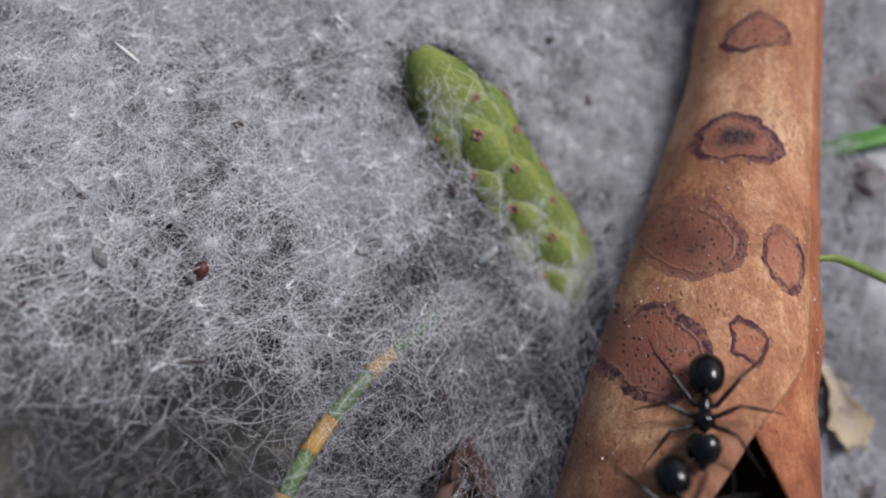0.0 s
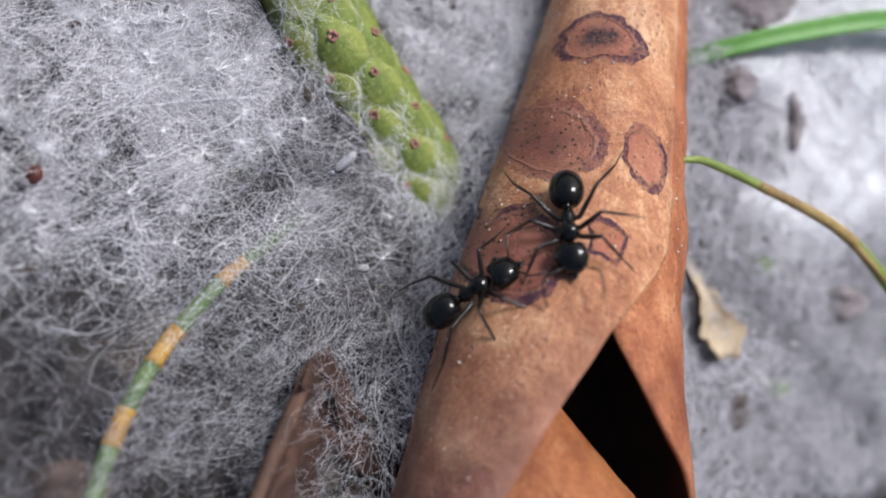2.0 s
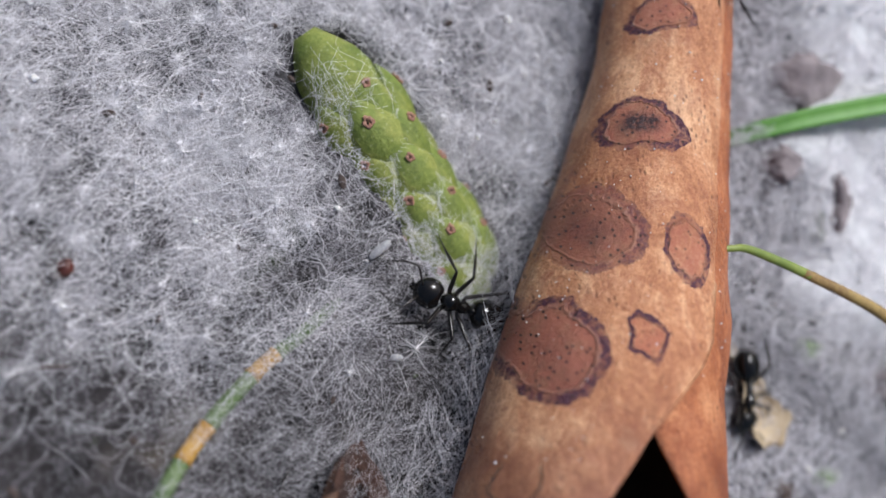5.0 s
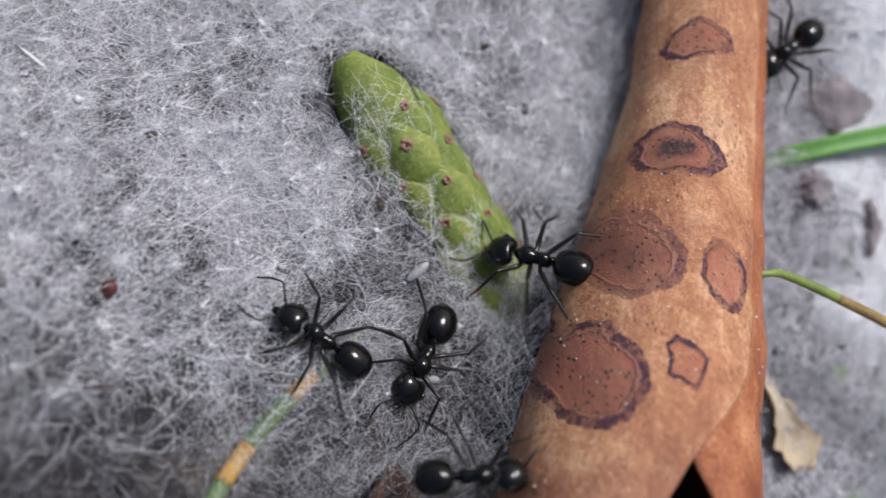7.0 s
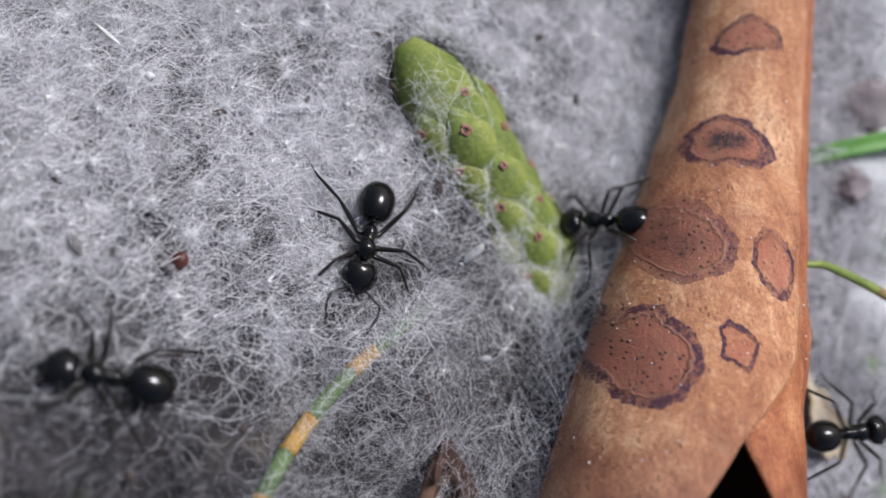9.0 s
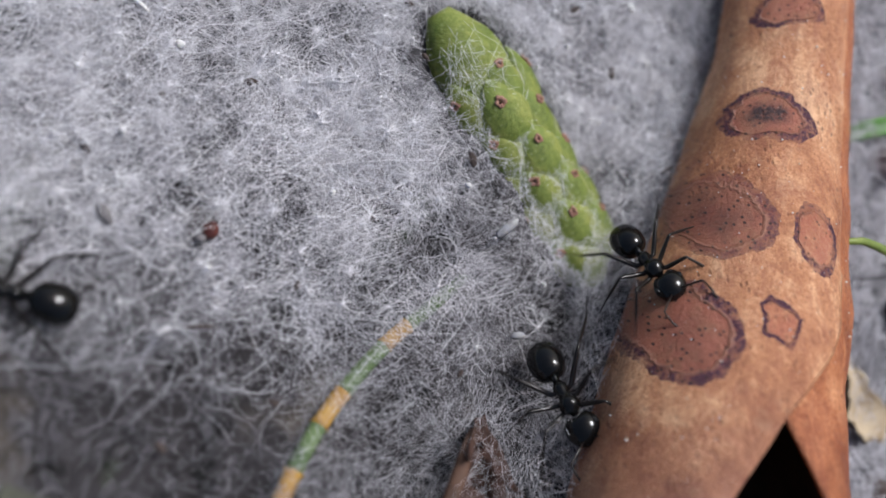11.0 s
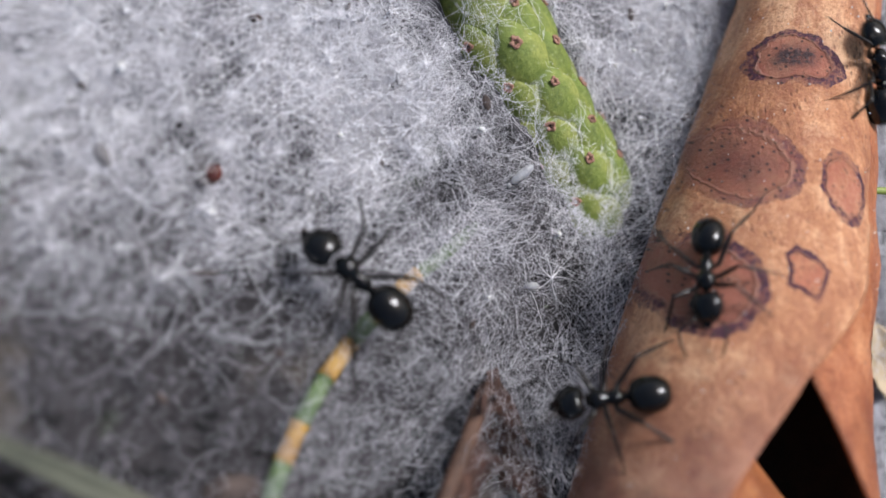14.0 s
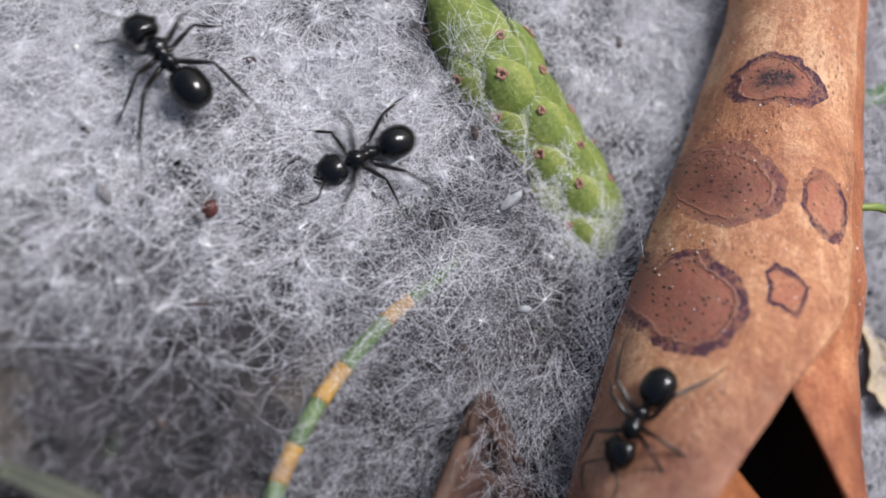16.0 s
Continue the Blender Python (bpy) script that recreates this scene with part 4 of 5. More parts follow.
def build_jointed_stem():
    """A thin jointed green stem with orange nodes, half under the silk."""
    line = [(1.6, -0.6), (0.2, -1.9), (-1.0, -2.95), (-2.3, -3.95), (-3.7, -5.4), (-4.9, -6.9), (-5.9, -8.6), (-6.7, -10.5), (-7.3, -12.6), (-7.8, -15.5)]
    ups = [-1.3, -0.7, -0.3, -0.1, 0.1, 0.2, 0.25, 0.3, 0.3, 0.3]
    pts = glide([on_silk(x, y, u) for (x, y), u in zip(line, ups)], 90)
    base = pts[0]
    stem = thing("jointed_stem", base, "thin jointed grey-green stem with orange nodes, half under silk", "plant stem")
    cuts = [(0, 26, "g"), (26, 33, "o"), (33, 45, "g"), (45, 53, "o"), (53, 62, "g"), (62, 69, "o"), (69, 80, "g"), (80, 89, "o")]
    for a, b, kind in cuts:
        seg = local(pts[a : b + 1], base)
        r = [0.27 + 0.10 * min(1, (a + k) / 45) + (0.05 if k in (0, len(seg) - 1) and kind == "o" else 0) for k in range(len(seg))]
        me = mesh_of("segment", *rings(seg, r, 10, 0.85, a, 0.03), STEM_GREEN if kind == "g" else STEM_ORANGE)
        part("segment" if kind == "g" else "node", me, stem, "" if kind == "g" else "orange dry node")
        if kind == "o":
            tip = pts[b if b < 89 else a]
            tooth = rings(local([tip, np.array(tip) + (0.25, 0.35, 0.3)], base), [0.1, 0.02], 5)
            part("scale", mesh_of("scale", *tooth, STEM_ORANGE), stem, "tiny papery scale at the node")
    rng = np.random.default_rng(41)
    along, u = np.array(pts), np.linspace(-0.5, 0.5, 6)
    threads = []
    for _ in range(330):
        p = along[int(89 * rng.random() ** 1.5)] + rng.normal(0, 0.15, 3) * (1, 1, 0)
        turn, size = rng.uniform(0, 2 * math.pi), rng.uniform(0.8, 2.6)
        x, y = p[0] + size * u * math.cos(turn), p[1] + size * u * math.sin(turn) + rng.normal(0, 0.5) * u * u
        threads.append(np.stack([x, y, p[2] + 0.5 - 2.2 * u * u + rng.normal(0, 0.08)], -1))
    threads = np.array(threads)
    tagged(new("stem_silk", threads_mesh("stem_silk", threads, np.full(threads.shape[:2], 0.0055), SILK)), "fine silk threads drawn over the jointed stem", "silk", kind="stuff")


def blade_mesh(name, points, widths, material, n=40, thick=0.06, fold=0.25, base=(0, 0, 0)):
    """A narrow leaf blade with a folded midrib and thickness."""
    pts = [Vector(p) for p in glide(points, n)]
    ws = np.interp(np.linspace(0, 1, n), np.linspace(0, 1, len(widths)), widths)
    verts, faces = [], []
    cols = (-1, -0.55, 0, 0.55, 1)
    for k, p in enumerate(pts):
        d = (pts[min(k + 1, n - 1)] - pts[max(k - 1, 0)]).normalized()
        side = d.cross(Vector((0, 0, 1))).normalized()
        top = side.cross(d)
        for layer in (0, -thick):
            for c in cols:
                verts.append((p + side * c * ws[k] / 2 + top * (layer + fold * ws[k] * abs(c) * 0.5) - Vector(base)) * MM)
    w = len(cols)
    for k in range(n - 1):
        a = k * 2 * w
        for i in range(w - 1):
            faces.append((a + i, a + i + 1, a + 2 * w + i + 1, a + 2 * w + i))
            faces.append((a + w + i, a + 3 * w + i, a + 3 * w + i + 1, a + w + i + 1))
        faces.append((a, a + 2 * w, a + 3 * w, a + w))
        faces.append((a + w - 1, a + 2 * w - 1, a + 4 * w - 1, a + 3 * w - 1))
    for a in (0, (n - 1) * 2 * w):
        faces.append(tuple(range(a, a + w)) + tuple(reversed(range(a + w, a + 2 * w))))
    return mesh_of(name, verts, faces, material)


def build_blades():
    line = [(16.9, 0.3, 0.6), (18.3, 0.42, 0.45), (19.4, 0.3, 0.0), (22.3, -0.9, -1.0), (26.2, -2.9, -2.0), (28.7, -5.2, -2.8), (31.5, -8.5, -5.0), (34.5, -13.0, -8.5)]
    pts = glide(line, 80)
    base = pts[-1]
    blade = thing("grass", base, "thin arching grass stem, green turning dry yellow-brown", "grass")
    for name, a, b, mat, label in (("tip", 0, 34, GRASS, ""), ("dry_band", 33, 50, GRASS_DRY, "dry brown-yellow stretch"), ("stalk", 49, 79, GRASS, "")):
        seg = local(pts[a : b + 1], base)
        radii = [0.13 + 0.3 * ((a + k) / 79) ** 1.2 for k in range(len(seg))]
        part(name, mesh_of(name, *rings(seg, radii, 10, 0.8, a, 0.02), mat), blade, label)
    sheath = rings(local([pts[49], np.array(pts[54]) + (0.1, -0.25, 0.1), np.array(pts[57]) + (0.3, -0.5, 0.1)], base), [0.3, 0.16, 0.03], 7)
    part("sheath_edge", mesh_of("sheath_edge", *sheath, GRASS_DRY), blade, "frayed brown sheath edge")

    base = (34.0, 8.2, -9.0)
    far = thing("grass", base, "broad fresh green grass blade over the slope", "grass")
    part("blade", blade_mesh("blade", [(17.5, 5.2, -6.6), (19.9, 5.9, -6.1), (22.8, 6.6, -5.9), (25.8, 7.2, -6.0), (30.9, 7.9, -6.5), (38, 8.2, -8.5)], (0.5, 0.85, 0.95, 1.0, 1.05, 1.0), GRASS_FAR, base=base), far)

    base = (-13.0, -13.0, 8.2)
    pale = thing("grass", base, "pale grey-green grass blade lying under loose silk", "grass")
    part("blade", blade_mesh("blade", [on_silk(-15.5, -8.9, 1.8), on_silk(-12.6, -10.1, 2.8), on_silk(-9.8, -11.7, 2.5), on_silk(-6.5, -14.2, 0.2)], (0.6, 1.0, 0.9, 0.4), STEM_PALE, base=base), pale)


def crumpled(name, outline, z_of, material, base, n=22, thick=0.12, seed=0, crumple=0.25):
    """A crumpled leaf: a grid across outline(u) -> left x, right x, y, with height z_of(u, v)."""
    verts, faces = [], []
    off = Vector((seed * 3.7, 0, 0))
    for layer in (0, -thick):
        for k in range(n):
            u = k / (n - 1)
            xl, xr, y = outline(u)
            for i in range(n):
                v = i / (n - 1)
                x = xl + (xr - xl) * v
                q = Vector((x, y, 0)) * 0.55 + off
                jag = 0.22 * noise.noise(Vector((v * 7, u * 9, seed)))
                verts.append(((x + jag - base[0]) * MM, (y + jag - base[1]) * MM, (z_of(u, v) + crumple * noise.noise(q) + 0.4 * crumple * noise.noise(q * 3.1) + layer - base[2]) * MM))
    m = n * n
    for k in range(n - 1):
        for i in range(n - 1):
            a = k * n + i
            faces.append((a, a + 1, a + n + 1, a + n))
            faces.append((m + a, m + a + n, m + a + n + 1, m + a + 1))
    for k in range(n - 1):
        for a, b in ((k, k + 1), ((n - 1) * n + k + 1, (n - 1) * n + k), ((k + 1) * n, k * n), (k * n + n - 1, (k + 1) * n + n - 1)):
            faces.append((a, m + a, m + b, b))
    return mesh_of(name, verts, faces, material)


def build_dead_leaves():
    base = on_silk(1.5, -14.0)
    leaf = thing("curled_dead_leaf", base, "curled dark brown dead leaf rising out of silk", "dead leaf")

    def outline(u):
        return np.interp(u, (0, 0.15, 0.5, 1), (0.9, 0.5, -0.9, -3.0)), np.interp(u, (0, 0.15, 0.5, 1), (1.7, 2.4, 4.0, 5.2)), -7.6 - 9.5 * u

    def height(u, v):
        x = np.interp(v, (0, 1), outline(u)[:2])
        ridge = 4.0 * math.exp(-(((v - 0.12) / 0.2) ** 2)) + 0.7 * math.exp(-(((v - 0.75) / 0.25) ** 2))
        return float(silk_height(x, outline(u)[2])) - 0.4 + ridge * (0.75 + 0.5 * u)

    part("leaf_blade", crumpled("leaf_blade", outline, height, DEAD_LEAF, base, 40, 0.15, 1, 1.9), leaf)
    rib = glide([(0.95, -7.7, float(silk_height(0.95, -7.7)) + 2.5), (0.4, -9.4, float(silk_height(0.4, -9.4)) + 3.2), (-0.9, -12.3, float(silk_height(-0.9, -12.3)) + 3.8), (-2.3, -16.4, float(silk_height(-2.3, -16.4)) + 4.5)], 24)
    part("rolled_margin", mesh_of("rolled_margin", *rings(local(rib, base), [0.08 + 0.27 * math.sin(math.pi * min(1, k / 20)) ** 0.6 for k in range(24)], 10, 0.7, 3, 0.08), STEM_DEAD), leaf, "paler brown rolled margin")

    base = on_silk(21.0, -8.0, -0.3)
    tan = thing("tan_leaf", base, "curled tan dry leaf narrowing to a stalk, on the slope", "dead leaf")

    def tan_outline(u):
        return np.interp(u, (0, 0.35, 0.75, 1), (19.4, 20.1, 20.2, 21.2)), np.interp(u, (0, 0.35, 0.75, 1), (19.9, 21.2, 23.1, 22.4)), -4.2 - 5.4 * u

    def tan_height(u, v):
        x = np.interp(v, (0, 1), tan_outline(u)[:2])
        return float(silk_height(x, tan_outline(u)[2])) + 0.5 + 0.9 * u * (2 * v - 1) ** 2 - 0.5 * v

    part("leaf_blade", crumpled("leaf_blade", tan_outline, tan_height, TAN_LEAF, base, 18, 0.12, 5, 0.4), tan)
    for x, y, a, b, z, mat, name, label in (
        (-3.9, -10.1, 1.6, 1.1, -1.75, RED_LEAF, "leaf_fragment", "reddish brown leaf fragment buried under silk"),
        (-8.5, -12.0, 1.8, 1.2, -0.4, DARK_LITTER, "leaf_fragment", "dark leaf fragment buried under silk"),
        (3.4, -5.4, 1.0, 0.8, -1.35, MOSS, "leaf_fragment", "green leaf fragment buried under silk"),
        (24.3, 8.9, 2.3, 1.5, 0.55, LILAC_LITTER, "dark_leaf", "grey-brown withered leaf on the slope"),
        (26.2, 2.6, 0.9, 1.7, 0.55, LILAC_LITTER, "dark_leaf", "dark brown curled leaf on the slope"),
        (29.4, -7.3, 2.0, 1.1, 0.2, LILAC_LITTER, "dark_leaf", "grey-brown withered leaf on the slope"),
        (23.0, 4.6, 1.3, 1.0, 0.35, LILAC_LITTER, "dark_leaf", "small dark leaf under loose silk"),
        (22.5, -12.5, 1.4, 1.2, -0.15, DARK_LITTER, "dark_leaf", "small dark leaf under loose silk"),
        (24.4, -5.0, 1.3, 0.7, -0.45, PALE_GREEN, "green_leaf", "small green leaf under loose silk"),
        (25.3, -11.8, 1.4, 0.6, -0.45, PALE_GREEN, "green_leaf", "small green leaf under loose silk"),
        (25.2, 1.4, 0.6, 1.3, -0.15, MOSS, "green_leaf", "small green leaf under loose silk"),
        (21.0, -6.2, 0.7, 0.9, -0.15, DARK_LITTER, "dark_leaf", "small dark leaf under loose silk"),
    ):
        at = on_silk(x, y, z - 0.3)
        ob = thing(name, at, label, "leaf litter")

        def edge(u, x=x, y=y, a=a, b=b):
            w = a * math.sin(math.pi * min(0.97, max(0.06, u))) ** 0.6
            return x - w, x + w, y + b * (1 - 2 * u)

        def rise(u, v, x=x, y=y, z=z):
            return float(silk_height(x, y)) + z + 0.55 - 1.1 * (2 * v - 1) ** 2 - 0.6 * (2 * u - 1) ** 2 + 0.15 * math.sin(9 * u)

        part("leaf_blade", crumpled("leaf_blade", edge, rise, mat, at, 14, 0.1, x, 0.35), ob)


def pebble_mesh(name, a, b, c, material, seed, ridge=0.0, blunt=0.7):
    """A small seed or grain: a lumpy egg along x."""
    verts, faces = [], []
    n, sides = 8, 10
    for k in range(n + 1):
        u = k / n
        r = max(0.05, math.sin(math.pi * u) ** blunt)
        for s in range(sides):
            t = 2 * math.pi * s / sides
            w = 1 + ridge * (s % 2) + 0.12 * noise.noise(Vector((u * 3, math.cos(t) * 2, math.sin(t) * 2 + seed)))
            verts.append((a * (u - 0.5) * MM, b / 2 * r * w * math.cos(t) * MM, c / 2 * r * w * math.sin(t) * MM))
    for k in range(n):
        for s in range(sides):
            i, j = k * sides + s, k * sides + (s + 1) % sides
            faces.append((i, j, j + sides, i + sides))
    faces += [tuple(reversed(range(sides))), tuple(range(n * sides, (n + 1) * sides))]
    return mesh_of(name, verts, [f[::-1] for f in faces], material)


def lay(name, mesh, x, y, up, turn, label, category, group="", tilt=0.0):
    ob = tagged(new(name, mesh), label, category, group)
    x, y, z = on_silk(x, y, up)
    ob.matrix_basis = pose(x * MM, y * MM, z * MM, 0, tilt, turn)
    return ob


def build_small_things():
    lay("seed", pebble_mesh("seed", 0.85, 0.62, 0.5, SEED_RED, 1, 0.14, 0.5), -9.85, 0.3, 0.55, 60, "round red-brown seed caught in the silk", "seed")
    lay("seed", pebble_mesh("seed", 0.5, 0.4, 0.35, HUSK_DARK, 2), -10.2, -0.02, 0.6, 20, "tiny dark seed beside a red-brown one", "seed")
    lay("seed_husk", pebble_mesh("seed_husk", 1.1, 0.5, 0.4, HUSK_DARK, 3, 0.12), -13.8, 0.9, 0.6, -58, "striped dark seed husk hanging in silk", "husk")
    lay("twig", pebble_mesh("twig", 1.35, 0.17, 0.15, DARK_LITTER, 4), -9.9, -3.5, 0.6, 2, "thin dark twig fragment lying on silk", "twig")
    lay("white_husk", pebble_mesh("white_husk", 1.3, 0.4, 0.34, HUSK_CLEAR, 5, 0.1, 0.35), 2.6, 0.75, 0.75, 40, "translucent white insect husk lying on the silk", "husk")
    lay("white_grain", pebble_mesh("white_grain", 0.26, 0.2, 0.2, HUSK_CLEAR, 6), 2.0, 0.25, 0.85, 0, "bright white grain at the end of a husk", "grain")
    lay("white_seed", pebble_mesh("white_seed", 0.66, 0.36, 0.32, HUSK_CLEAR, 7, 0.0, 0.45), 3.2, -4.1, 0.55, 5, "small white oval seed in the hollow", "seed")
    lay("pale_stalk", pebble_mesh("pale_stalk", 1.5, 0.2, 0.18, HUSK_WHITE, 8), -13.5, 10.05, 0.6, -40, "short pale dry stalk on the silk", "stalk")
    mesh = pebble_mesh("white_grain", 1.0, 0.8, 0.7, HUSK_WHITE, 9)
    for k, (x, y, s) in enumerate(GRAINS):
        ob = lay("white_grain", mesh, x, y, 0.55, 53 * k, "tiny white grain caught in the silk", "grain", "white grains in the silk")
        ob.scale = (0.75 * s, 0.75 * s, 0.75 * s)
    crumbs = [(-8.7, 6.8, 0.55), (-6.4, -1.9, 0.4), (-14.9, 3.5, 0.45), (10.7, 3.8, 0.6), (1.0, 3.8, 0.6), (-12.2, 6.0, 0.3), (-5.0, 7.6, 0.35), (-1.2, 8.5, 0.4), (-16.5, -1.0, 0.4), (-3.4, 1.0, 0.3), (-7.0, -6.5, 0.4), (0.5, -5.6, 0.35), (-11.0, -8.0, 0.5), (6.0, 11.5, 0.45), (8.0, 8.6, 0.55), (-2.0, 11.0, 0.4)]
    mesh = pebble_mesh("crumb", 1.2, 0.6, 0.5, DARK_LITTER, 31)
    for k, (x, y, s) in enumerate(crumbs):
        ob = lay("crumb", mesh, x, y, 0.35, 71 * k, "dark crumb of litter caught in the silk", "crumb", "dark crumbs in the silk")
        ob.scale = (s, s, s)


PALE_GREEN = mottled("pale_green_leaf", (0.14, 0.2, 0.1), (0.3, 0.38, 0.22), 500.0, 0.7, 0.5, 0.0001)
LILAC_LITTER = mottled("silked_litter", (0.12, 0.1, 0.105), (0.38, 0.33, 0.34), 420.0, 0.9, 0.7, 0.0002)
MOSS = mottled("moss_green", (0.03, 0.05, 0.015), (0.12, 0.17, 0.06), 700.0, 0.9, 0.6, 0.0002)
STEM_DEAD = mottled("dead_stem", (0.03, 0.014, 0.009), (0.14, 0.07, 0.042), 500.0, 0.7, 0.5, 0.0001)
RED_LEAF = mottled("reddish_leaf", (0.08, 0.028, 0.022), (0.2, 0.08, 0.06), 300.0, 0.7, 0.5, 0.0001)
build_jointed_stem()
build_blades()
build_dead_leaves()
build_small_things()


build_ants()
